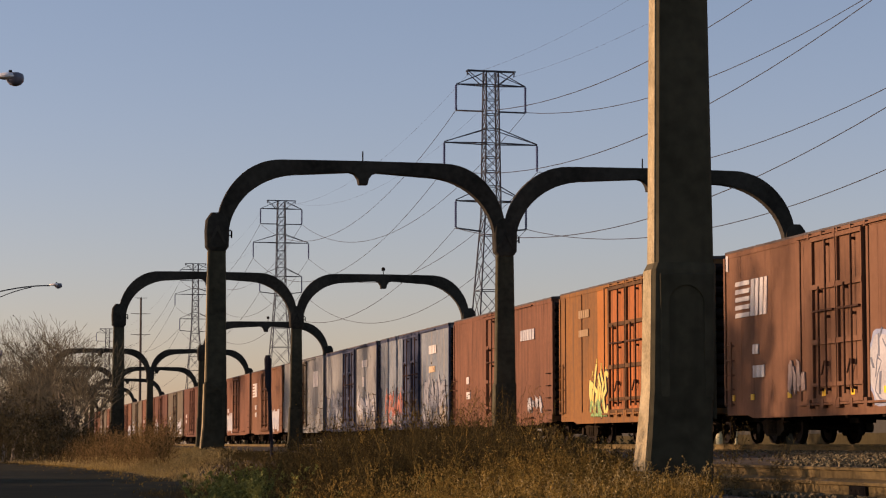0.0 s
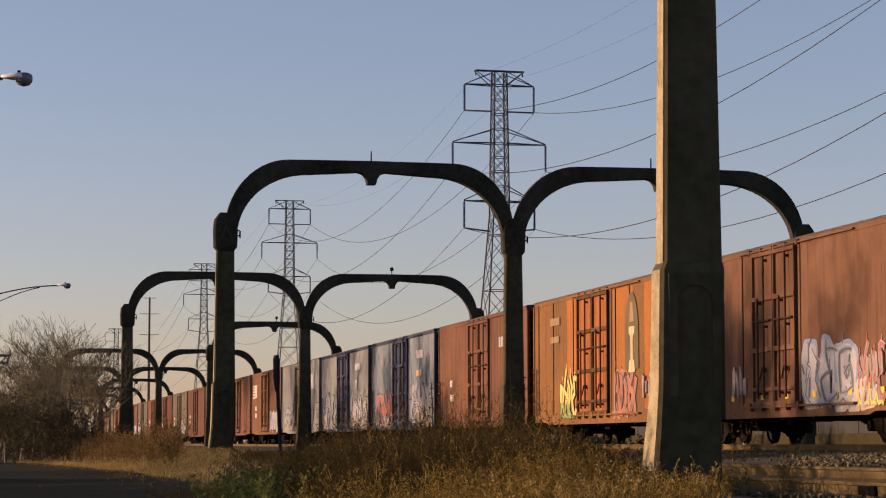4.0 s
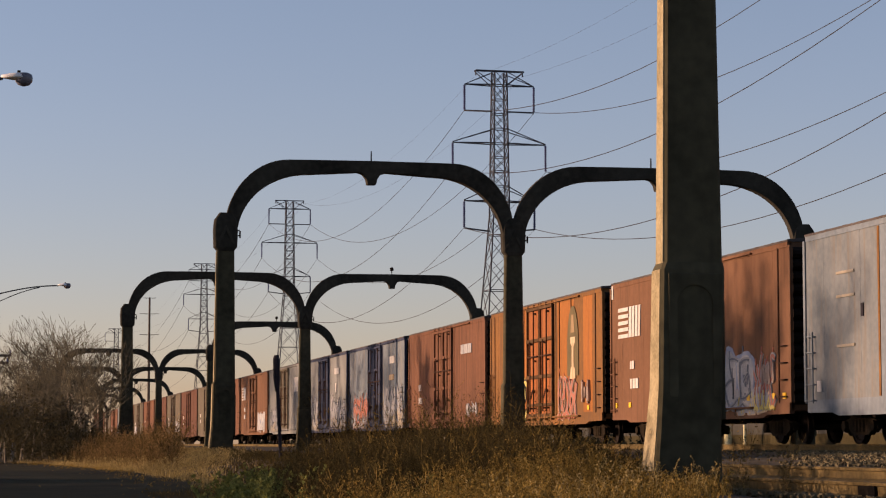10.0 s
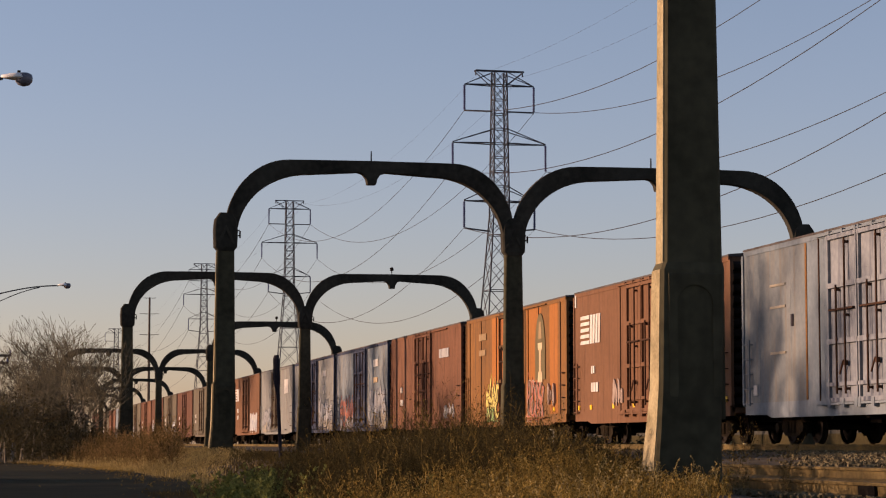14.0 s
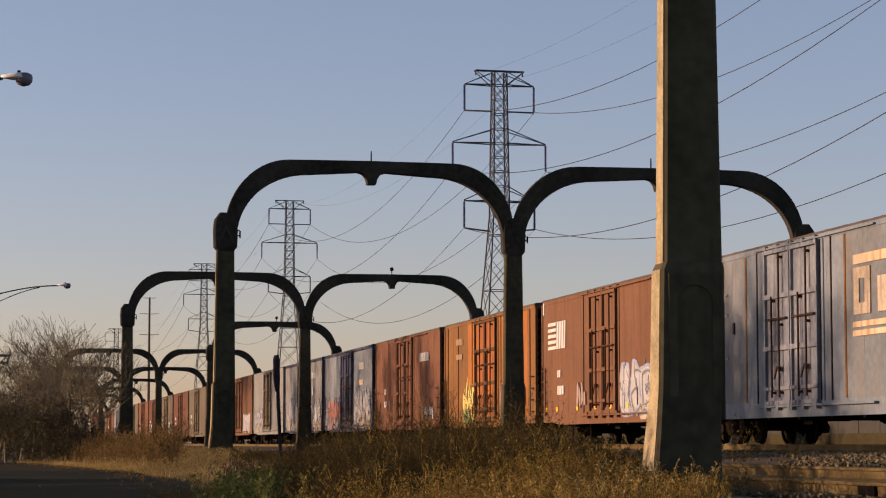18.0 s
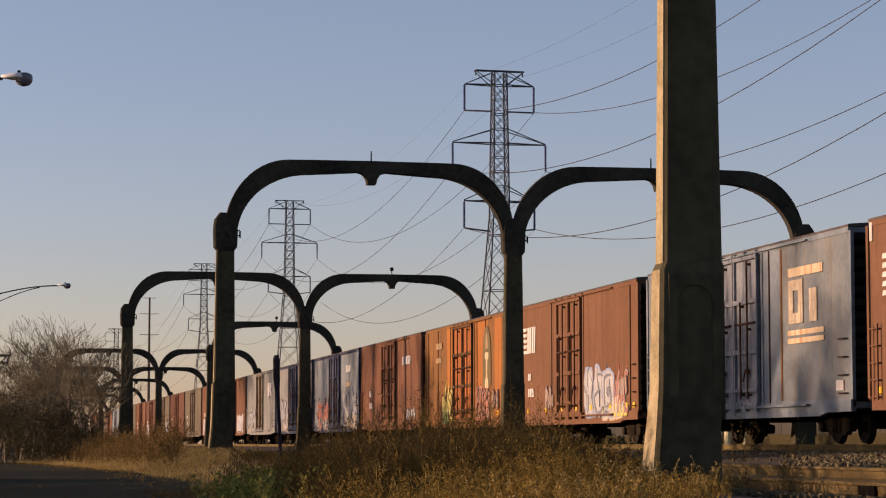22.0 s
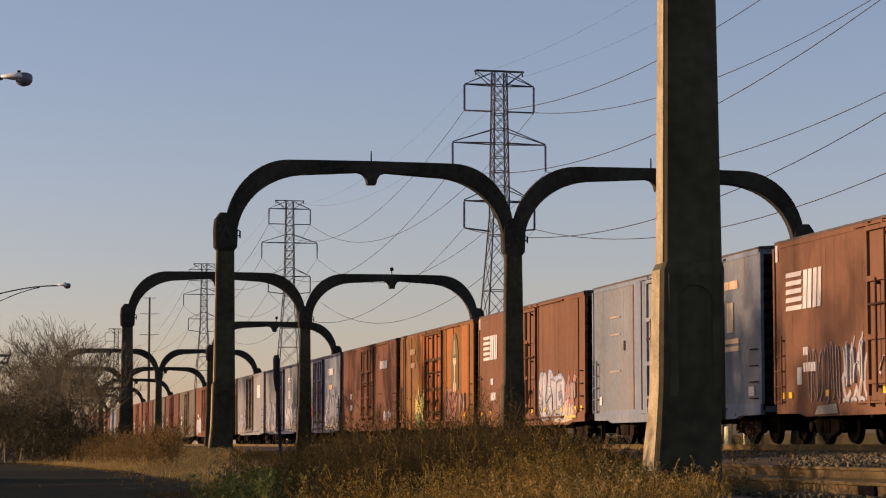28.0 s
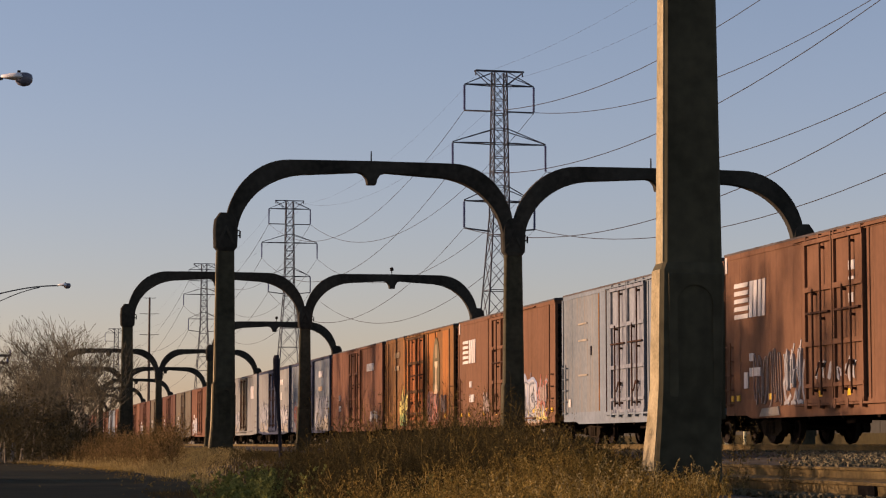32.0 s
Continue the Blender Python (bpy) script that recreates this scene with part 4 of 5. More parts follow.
def shape_roof(bm):
    pts = [(-HALF - 0.03, EAVE), (-HALF - 0.03, EAVE + 0.05), (0, EAVE + 0.17), (HALF + 0.03, EAVE + 0.05), (HALF + 0.03, EAVE)]
    prism(bm, pts, -BODY / 2 - 0.03, BODY / 2 + 0.03)
    for i in range(15):
        y = -BODY / 2 + 0.15 + (BODY - 0.3) * i / 14
        prism(bm, [(-HALF - 0.02, EAVE + 0.052), (-HALF + 0.05, EAVE + 0.075), (0, EAVE + 0.195), (HALF - 0.05, EAVE + 0.075), (HALF + 0.02, EAVE + 0.052), (0, EAVE + 0.16)], y - 0.06, y + 0.06)


def shape_end(s):
    """Corrugated end wall, one pressed sheet."""
    def fn(bm):
        y, n = s * BODY / 2, 13
        pts = [(y - s * 0.05, SILL + 0.2)]
        step = (EAVE - SILL - 0.35) / n
        for i in range(n):
            z = SILL + 0.25 + i * step
            pts += [(y, z), (y + s * 0.10, z + step * 0.3), (y + s * 0.10, z + step * 0.62), (y, z + step * 0.9)]
        pts += [(y - s * 0.05, EAVE - 0.05)]
        prism(bm, pts, -HALF + 0.1, HALF - 0.1, "x")
    return fn


LEAF = 1.86
DOOR_TOP, DOOR_LOW = EAVE - 0.16, SILL + 0.28


def shape_leaf(bm):
    """One plug-door leaf on the -x side, centred on y = 0."""
    box(bm, -HALF - 0.03, -LEAF / 2 + 0.02, DOOR_LOW, -HALF + 0.1, LEAF / 2 - 0.02, DOOR_TOP)


def shape_gap(bm):
    """The dark seal round the door opening."""
    box(bm, -HALF - 0.008, -1.99, DOOR_LOW - 0.05, -HALF + 0.1, 1.99, DOOR_TOP + 0.05)


def shape_leaf_frame(bm):
    h = DOOR_TOP - DOOR_LOW
    for y in (-LEAF / 2 + 0.05, LEAF / 2 - 0.05):
        box(bm, -HALF - 0.10, y - 0.035, DOOR_LOW, -HALF - 0.02, y + 0.035, DOOR_TOP)
    for q, w in ((0.995, 0.05), (0.70, 0.06), (0.36, 0.06), (0.10, 0.045), (0.005, 0.05)):
        z = DOOR_LOW + h * q
        box(bm, -HALF - 0.115, -LEAF / 2, z - w, -HALF - 0.02, LEAF / 2, z + w)


H = DOOR_TOP - DOOR_LOW


def shape_rod(y, q0, q1):
    def fn(bm):
        tube(bm, (-HALF - 0.13, y, DOOR_LOW + H * q0), (-HALF - 0.13, y, DOOR_LOW + H * q1), 0.026, None, 6)
        for q in (q0 + 0.03, (q0 + q1) / 2, q1 - 0.03):
            box(bm, -HALF - 0.145, y - 0.045, DOOR_LOW + H * q - 0.03, -HALF - 0.02, y + 0.045, DOOR_LOW + H * q + 0.03)
    return fn


def shape_lever(bm):
    box(bm, -HALF - 0.14, -0.75, DOOR_LOW + H * 0.55 - 0.02, -HALF - 0.06, 0.75, DOOR_LOW + H * 0.55 + 0.025)


def shape_handle(bm):
    box(bm, -HALF - 0.16, -0.29, DOOR_LOW + H * 0.21, -HALF - 0.07, -0.18, DOOR_LOW + H * 0.24)
    tube(bm, (-HALF - 0.16, -0.22, DOOR_LOW + H * 0.24), (-HALF - 0.16, 0.02, DOOR_LOW + H * 0.16), 0.024)


def shape_track(bm):
    box(bm, -HALF - 0.12, -5.4, DOOR_LOW - 0.09, -HALF - 0.01, 2.6, DOOR_LOW - 0.04)
    box(bm, -HALF - 0.09, -5.4, DOOR_TOP + 0.06, -HALF - 0.01, 2.6, DOOR_TOP + 0.10)
    for y in (-1.75, -0.9, -0.1, 0.1, 0.9, 1.75):
        box(bm, -HALF - 0.13, y - 0.09, DOOR_LOW - 0.16, -HALF - 0.02, y + 0.09, DOOR_LOW + 0.04)
        box(bm, -HALF - 0.10, y - 0.05, DOOR_TOP + 0.03, -HALF - 0.02, y + 0.05, DOOR_TOP + 0.14)


def shape_ladder(bm):
    x = -HALF - 0.09
    for y in (-0.22, 0.22):
        bar(bm, (x, y, SILL + 0.25), (x, y, SILL + 1.95), 0.035)
    for i in range(5):
        z = SILL + 0.32 + i * 0.38
        tube(bm, (x, -0.22, z), (x, 0.22, z), 0.018, None, 5)
        for y in (-0.22, 0.22):
            tube(bm, (x, y, z), (-HALF + 0.02, y, z), 0.018, None, 4)


def shape_grab(bm):
    tube(bm, (-HALF - 0.09, -0.2, 0), (-HALF - 0.09, 0.2, 0), 0.018, None, 5)
    for y in (-0.2, 0.2):
        tube(bm, (-HALF - 0.09, y, 0), (-HALF + 0.02, y, 0), 0.018, None, 4)


def shape_frame(bm):
    box(bm, -0.28, -BODY / 2, 0.62, 0.28, BODY / 2, SILL + 0.12)
    for y in (-4.2, -2.2, 0, 2.2, 4.2):
        box(bm, -HALF + 0.12, y - 0.08, SILL - 0.12, HALF - 0.12, y + 0.08, SILL + 0.12)
    tube(bm, (0.7, -1.6, 0.72), (0.7, -0.2, 0.72), 0.22, None, 10)
    box(bm, -0.95, 0.5, 0.5, -0.55, 1.1, 0.86)
    bar(bm, (-0.5, -5, 0.66), (-0.5, 5, 0.66), 0.04)


def shape_coupler(s):
    def fn(bm):
        y = s * BODY / 2
        a, b = sorted((y, y + s * 0.36))
        box(bm, -0.1, a, 0.72, 0.1, b, 0.92)
        a, b = sorted((y + s * 0.28, y + s * 0.46))
        box(bm, -0.17, a, 0.66, 0.17, b, 0.98)
        for k in range(5):
            tube(bm, (0.35, y + s * 0.1 * k, 0.72 - 0.1 * math.sin(k * 0.7)), (0.35, y + s * 0.1 * (k + 1), 0.72 - 0.1 * math.sin((k + 1) * 0.7)), 0.03, None, 5)
    return fn


def shape_side_frame(s):
    def fn(bm):
        a, b = sorted((s * 0.98, s * 1.12))
        prism(bm, [(-1.08, 0.36), (-0.95, 0.56), (-0.45, 0.66), (0.45, 0.66), (0.95, 0.56), (1.08, 0.36), (0.72, 0.36), (0.5, 0.22), (-0.5, 0.22), (-0.72, 0.36)], a, b, "x")
        for k in range(3):
            tube(bm, (s * 1.12, -0.2 + 0.2 * k, 0.28), (s * 1.12, -0.2 + 0.2 * k, 0.58), 0.075, None, 8)
        for y in (-0.88, 0.88):
            tube(bm, (s * 1.02, y, 0.43), (s * 1.2, y, 0.43), 0.13, None, 10)
    return fn


def shape_bolster(bm):
    box(bm, -1.1, -0.18, 0.42, 1.1, 0.18, 0.70)
    box(bm, -1.2, -0.22, 0.62, 1.2, 0.22, 0.80)


def shape_wheelset(bm):
    tube(bm, (-1.05, 0, 0), (1.05, 0, 0), 0.075, None, 10)
    for s in (-1, 1):
        n = 22
        prof = [(0.66, 0.40), (0.66, 0.445), (0.695, 0.445), (0.71, 0.42), (0.80, 0.415), (0.80, 0.36), (0.755, 0.33), (0.755, 0.16), (0.82, 0.12), (0.82, 0.0), (0.64, 0.0), (0.64, 0.12), (0.70, 0.16), (0.70, 0.34)]
        rings = []
        for i in range(n):
            t = 6.28319 * i / n
            rings.append([bm.verts.new((s * x, r * math.cos(t), r * math.sin(t))) for x, r in prof])
        for i in range(n):
            a, b = rings[i], rings[(i + 1) % n]
            for k in range(len(prof) - 1):
                if prof[k][1] == 0 and prof[k + 1][1] == 0:
                    continue
                bm.faces.new((a[k], a[k + 1], b[k + 1], b[k]))


MESH = {
    "body": mesh_of(shape_body, 0.02), **{"sheet%d" % i: mesh_of(shape_sheet(i)) for i in range(SHEETS)}, "post": mesh_of(shape_post(0.13)), "seam": mesh_of(shape_post(0.045)), "chord": mesh_of(shape_chord), "gap": mesh_of(shape_gap),
    "sill0": mesh_of(shape_sill(-1)), "sill1": mesh_of(shape_sill(1)), "roof": mesh_of(shape_roof), "end0": mesh_of(shape_end(-1)), "end1": mesh_of(shape_end(1)),
    "leaf": mesh_of(shape_leaf, 0.01), "leaf_frame": mesh_of(shape_leaf_frame), "rod0": mesh_of(shape_rod(-0.26, 0.04, 0.98)), "rod1": mesh_of(shape_rod(0.28, 0.04, 0.70)), "lever": mesh_of(shape_lever), "handle": mesh_of(shape_handle), "track": mesh_of(shape_track),
    "ladder": mesh_of(shape_ladder), "grab": mesh_of(shape_grab), "frame": mesh_of(shape_frame), "coupler0": mesh_of(shape_coupler(-1)), "coupler1": mesh_of(shape_coupler(1)),
    "side_frame0": mesh_of(shape_side_frame(-1)), "side_frame1": mesh_of(shape_side_frame(1)), "bolster": mesh_of(shape_bolster), "wheelset": mesh_of(shape_wheelset),
}


def plate(car, name, y, z, w, h, mat, label="", lift=0.012):
    """A thin painted or fixed rectangle on the car's side; y runs from the far end."""
    bm = bmesh.new()
    box(bm, -HALF - lift - 0.02, BODY / 2 - y - w, z, -HALF - 0.006, BODY / 2 - y, z + h)
    return part(name, bm, mat, car, label)


def outline(car, name, pts, mat, label="", lift=0.014):
    """A flat painted shape from a few corners (distance from the far end, height)."""
    bm = bmesh.new()
    prism(bm, [(BODY / 2 - u, z) for u, z in pts], -HALF - lift - 0.018, -HALF - 0.006, "x")
    return part(name, bm, mat, car, label)


def graffiti(car, y, z, w, h, letters, fill, edge, seed, label, second=None):
    """Bubble letters sprayed side by side: wobbling upright blobs with a rim and cut by strokes."""
    rnd = random.Random(seed)
    step = w / letters
    for k in range(letters):
        cx = y + step * (k + 0.5) + rnd.uniform(-0.08, 0.08) * step
        cz = z + h * rnd.uniform(0.46, 0.54)
        hh, ww, tilt = h * rnd.uniform(0.42, 0.54), step * rnd.uniform(0.46, 0.60), rnd.uniform(-0.12, 0.12)
        ph, ph2 = rnd.uniform(0, 6), rnd.uniform(0, 6)
        n = 30

        def ring(g):
            pts = []
            for i in range(n):
                t = 6.28319 * i / n
                c, s = math.cos(t), math.sin(t)
                e = 1 + 0.10 * math.sin(3 * t + ph) + 0.07 * math.sin(5 * t + ph2)
                u = ww * g * e * abs(c) ** 0.6 * (1 if c > 0 else -1)
                q = hh * g * e * abs(s) ** 0.6 * (1 if s > 0 else -1)
                pts.append((BODY / 2 - (cx + u + tilt * q), max(cz + q, SILL + 0.02)))
            return pts
        lift = 0.0015 * k
        rim, inner, low = bmesh.new(), bmesh.new(), bmesh.new()
        prism(rim, ring(1.0), -HALF - 0.012 - lift, -HALF - 0.004, "x")
        prism(inner, ring(0.86), -HALF - 0.016 - lift, -HALF - 0.004, "x")
        for _ in range(rnd.randint(3, 5)):
            a, b = cx + rnd.uniform(-0.7, 0.6) * ww, cz + rnd.uniform(-0.85, 0.3) * hh
            l, d, o = hh * rnd.uniform(0.25, 0.7), ww * rnd.uniform(0.08, 0.2), rnd.uniform(-0.25, 0.25) * ww
            b = max(b, SILL + 0.03)
            prism(low, [(BODY / 2 - a, b), (BODY / 2 - a - d, b), (BODY / 2 - a - d - o, b + l), (BODY / 2 - a - o, b + l)], -HALF - 0.020 - lift, -HALF - 0.004, "x")
        g = part("graffiti_letter", inner, M[fill], car, label)
        part("rim", rim, M[edge], g)
        part("shading", low, M[second or edge], g)


def scrawl(car, y, z, w, h, mat, seed, label, count=6, thin=1.0):
    """A sprayed tag: each sign is a flat ribbon of jagged ups and downs with a loop."""
    rnd = random.Random(seed)
    step = w / count
    for k in range(count):
        u0 = y + step * k
        pts, n = [], rnd.randint(5, 8)
        for i in range(n):
            up = i % 2 == 0
            pts.append((u0 + step * (0.1 + 1.05 * i / n) + rnd.uniform(-0.15, 0.15) * step, z + h * ((rnd.uniform(0.55, 1.05)) if up else rnd.uniform(0.0, 0.4))))
        fat = rnd.uniform(0.035, 0.075) * thin
        left, right = [], []
        fine = []
        for i in range(len(pts) - 1):
            for q in (0, 0.25, 0.5, 0.75):
                a, b = pts[i], pts[i + 1]
                e = q * q * (3 - 2 * q)
                fine.append((a[0] + (b[0] - a[0]) * q + 0.1 * step * math.sin(3.14 * q) * (-1) ** i, a[1] + (b[1] - a[1]) * e))
        fine.append(pts[-1])
        bm = bmesh.new()
        rows = []
        for i, (u, q) in enumerate(fine):
            t = fat * (0.6 + 0.6 * math.sin(i * 0.9 + k) ** 2)
            q = max(q, SILL + 0.08)
            x = -HALF - (0.026 if thin == 1.0 else 0.06) - 0.0012 * i - 0.003 * (k % 2)
            rows.append([(x, BODY / 2 - u - t, q - 0.3 * t), (x, BODY / 2 - u + t, q + 0.3 * t), (-HALF - 0.008, BODY / 2 - u + t, q + 0.3 * t), (-HALF - 0.008, BODY / 2 - u - t, q - 0.3 * t)])
        loft(bm, rows)
        part("graffiti_sign", bm, M[mat], car, label)


def loops(car, y, z, w, h, mat, seed, label, count, fat=0.026):
    """Thin sprayed lines, each a tall narrow open loop."""
    rnd = random.Random(seed)
    s = w / count
    for k in range(count):
        cx, cz = y + s * (k + 0.5), z + h * rnd.uniform(0.46, 0.54)
        ww, hh, tilt, start = s * rnd.uniform(0.3, 0.48), h * rnd.uniform(0.40, 0.52), rnd.uniform(-0.15, 0.15), rnd.uniform(3.6, 4.4)
        bm = bmesh.new()
        rows = []
        for i in range(23):
            t = start - 5.6 * i / 22
            c, q = math.cos(t), math.sin(t)
            u = cx + ww * c * (1 + 0.25 * math.sin(2 * t + k)) + tilt * hh * q
            v = max(cz + hh * abs(q) ** 0.7 * (1 if q > 0 else -1), SILL + 0.1)
            x = -HALF - 0.03 - 0.0006 * i - 0.002 * (k % 3)
            rows.append([(x, BODY / 2 - u - fat * (abs(q) * 0.6 + 0.6), v - fat * abs(c)), (x, BODY / 2 - u + fat * (abs(q) * 0.6 + 0.6), v + fat * abs(c)),
                         (-HALF - 0.008, BODY / 2 - u + fat * (abs(q) * 0.6 + 0.6), v + fat * abs(c)), (-HALF - 0.008, BODY / 2 - u - fat * (abs(q) * 0.6 + 0.6), v - fat * abs(c))])
        loft(bm, rows)
        part("graffiti_loop", bm, M[mat], car, label)


# abstract hooks, zigzags and swirls
GLYPHS = [
    [[(0.05, 0.1), (0.3, 0.9), (0.75, 0.75), (0.5, 0.35), (0.95, 0.05)], [(0.1, 0.95), (0.0, 0.55), (0.35, 0.3)]],
    [[(0.9, 0.95), (0.35, 1.0), (0.55, 0.6), (0.1, 0.45), (0.4, 0.05), (0.9, 0.2)]],
    [[(0.0, 0.3), (0.25, 1.05), (0.45, 0.4), (0.85, 0.85)], [(0.3, 0.0), (0.65, 0.25), (0.95, 0.0)]],
    [[(0.5, 1.05), (0.05, 0.6), (0.55, 0.5), (0.15, 0.05)], [(0.95, 0.8), (0.65, 0.35), (0.9, 0.0)]],
    [[(0.75, 0.9), (0.2, 0.85), (0.3, 0.2), (0.85, 0.3), (0.7, 0.65), (0.45, 0.5)], [(0.0, 0.0), (0.4, 0.1), (1.0, 0.0)]],
    [[(0.0, 0.9), (0.4, 0.65), (0.15, 0.2), (0.6, 0.0)], [(0.45, 1.0), (0.9, 0.7), (0.65, 0.45), (0.95, 0.15)]],
]


def ribbon(bm, pts, half, x0):
    """A flat band along a bent line on the car's side, from its sheet out to x0."""
    rows = []
    for i, (u, v) in enumerate(pts):
        a, b = pts[max(i - 1, 0)], pts[min(i + 1, len(pts) - 1)]
        l = math.hypot(b[0] - a[0], b[1] - a[1]) or 1.0
        nu, nv = -(b[1] - a[1]) / l * half, (b[0] - a[0]) / l * half
        p, q = (BODY / 2 - u - nu, max(v + nv, SILL + 0.02)), (BODY / 2 - u + nu, max(v - nv, SILL + 0.02))
        x = x0 - 0.0004 * i
        rows.append([(x, *p), (x, *q), (-HALF - 0.004, *q), (-HALF - 0.004, *p)])
    loft(bm, rows)


def block_letters(car, y, z, w, h, count, seed, label, fill="spray_white", low="spray_pale", edge="spray_slate", fat=0.085, foot="cream_fill"):
    """Fat sprayed letter shapes that overlap: each a bent band with a darker edge, its lower half in another tone."""
    rnd = random.Random(seed)
    s = w / count
    order = rnd.sample(GLYPHS, len(GLYPHS))
    for k in range(count):
        a, top = y + s * k, h * rnd.uniform(0.80, 1.06)
        lean, root = rnd.uniform(-0.12, 0.12), None
        for n, stroke in enumerate(order[k % len(order)]):
            fine = []
            for (u0, v0), (u1, v1) in zip(stroke, stroke[1:]):
                for i in range(4):
                    q = i / 4
                    bow = 0.06 * math.sin(math.pi * q)
                    fine.append((u0 + (u1 - u0) * q + bow * (v1 - v0), v0 + (v1 - v0) * q - bow * (u1 - u0)))
            fine.append(stroke[-1])
            pts = [(a + s * (1.25 * u - 0.08 + lean * v) + rnd.uniform(-0.01, 0.01), z + top * (0.04 + 0.94 * v)) for u, v in fine]
            bm = bmesh.new()
            ribbon(bm, pts, h * fat, -HALF - 0.015 - 0.001 * n - 0.007 * k)
            body = part("graffiti_letter" if root is None else "stroke", bm, M[fill], root or car, label if root is None else "")
            root = root or body
            bm = bmesh.new()
            ribbon(bm, pts, h * (fat + 0.030), -HALF - 0.010 - 0.001 * n - 0.007 * k)
            part("rim", bm, M[edge], root)
            tail = [p for p in pts if p[1] < z + 0.42 * top]
            if len(tail) > 2:
                bm = bmesh.new()
                ribbon(bm, tail, h * fat * 0.8, -HALF - 0.019 - 0.001 * n - 0.007 * k)
                part("shading", bm, M[low], root)
        bm = bmesh.new()
        ribbon(bm, [(a + s * 0.4, z + top), (a + s * 0.46, z + top * 1.06), (a + s * rnd.uniform(0.42, 0.6), z + top * 1.14)], h * 0.02, -HALF - 0.02)
        part("drip", bm, M[fill], root)
        bm = bmesh.new()
        ribbon(bm, [(a + s * 0.1, z + 0.04 * h), (a + s * 0.5, z + 0.07 * h), (a + s * 0.8, z + 0.03 * h)], h * 0.03, -HALF - 0.026 - 0.007 * k)
        part("foot", bm, M[foot], root)


def marks(car, y, z, rows, w, h, mat, seed):
    """Unreadable stencilled lines as bars."""
    rnd = random.Random(seed)
    for k in range(rows):
        u = y
        while u < y + w - 0.05:
            d = rnd.uniform(0.5, 1.0) * h
            plate(car, "stencil_bar", u, z - k * h * 1.7, d, h, mat, lift=0.02)
            u += d + 0.18 * h


def striped_logo(car, y=0.75, z=3.28):
    """Short white stripes and leaning white blocks."""
    for k in range(5):
        v = z + k * 0.205
        outline(car, "logo_stripe", [(y, v), (y + 1.1, v), (y + 1.14, v + 0.115), (y + 0.05, v + 0.115)], M["white"], "white logo stripe")
    for u, w in ((1.18, 0.26), (1.50, 0.26), (1.86, 0.24), (2.17, 0.22)):
        outline(car, "logo_block", [(y + u, z), (y + u + w, z), (y + u + w + 0.08, z + 0.94), (y + u + 0.08, z + 0.94)], M["white"], "white logo block")


def build_car(k, body, door, label, trim=None, seams=(), rails=None, fresh=(), fresh_paint="bright_orange", narrow=1.0):
    t = trim or body
    car = empty("boxcar", pose(TRACKS[1][0], 0, TRACKS[1][1]), label, "boxcar", "boxcars of the freight train")
    part("body", MESH["body"], body, car)
    for s in "01":
        part("side_sill", MESH["sill" + s], t, car)
        part("corrugated_end", MESH["end" + s], M["car_end"], car, "corrugated end coloured black for the shade between cars")
        part("coupler", MESH["coupler" + s], M["under"], car)
    part("roof", MESH["roof"], M["roof"], car, "grey-brown ribbed steel roof")
    part("underframe", MESH["frame"], M["under"], car)
    for turn in (0, 180):
        face = pose(0, 0, 0, 0, 0, turn)
        for i in range(SHEETS):
            y = -BODY / 2 + BODY * (i + 0.5) / SHEETS
            if abs(y) > 1.7:
                part("side_sheet", MESH["sheet%d" % i], P[fresh_paint, k] if i in fresh else body, car, at=face)
        slim = face @ Matrix.Diagonal((1, narrow, 1, 1))
        for y in (-8.13, 8.13, -2.06 * narrow, 2.06 * narrow):
            part("side_post", MESH["post"], t, car, at=face @ pose(0, y, 0))
        for y in seams:
            part("side_post", MESH["seam"], M["rod"], car, at=face @ pose(0, y, 0))
        part("top_chord", MESH["chord"], t, car, at=face)
        part("door_seal", MESH["gap"], M["under"], car, at=slim)
        for y in (-LEAF / 2 - 0.02, LEAF / 2 + 0.02):
            leaf = part("door", MESH["leaf"], door, car, at=slim @ pose(0, y, 0))
            part("door_frame", MESH["leaf_frame"], rails or door, leaf)
            for r in "01":
                part("locking_rod", MESH["rod" + r], M["rod"], leaf)
            part("lever", MESH["lever"], M["rod"], leaf)
            part("handle", MESH["handle"], M["rod"], leaf)
        part("door_track", MESH["track"], t, car, at=face)
        part("ladder", MESH["ladder"], t, car, at=face @ pose(0, BODY / 2 - 0.35, 0))
        for i in range(4):
            part("grab_iron", MESH["grab"], M["rod"], car, at=face @ pose(0, -BODY / 2 + 0.35, SILL + 0.45 + i * 0.42))
    for y in (-5.9, 5.9):
        truck = part("truck", MESH["bolster"], M["under"], car, at=pose(0, y, 0))
        for s in "01":
            part("side_frame", MESH["side_frame" + s], M["frame_lit"], truck)
        for d in (-0.88, 0.88):
            w = part("wheelset", MESH["wheelset"], M["wheel"], truck, at=pose(0, d, 0.445))
            wheelsets.append((k, w, d))
    cars.append((k, car))
    return car


def reflectors(car, spots):
    for y in spots:
        plate(car, "reflector", y, SILL + 0.40, 0.22, 0.15, M["yellow"], "yellow reflector")


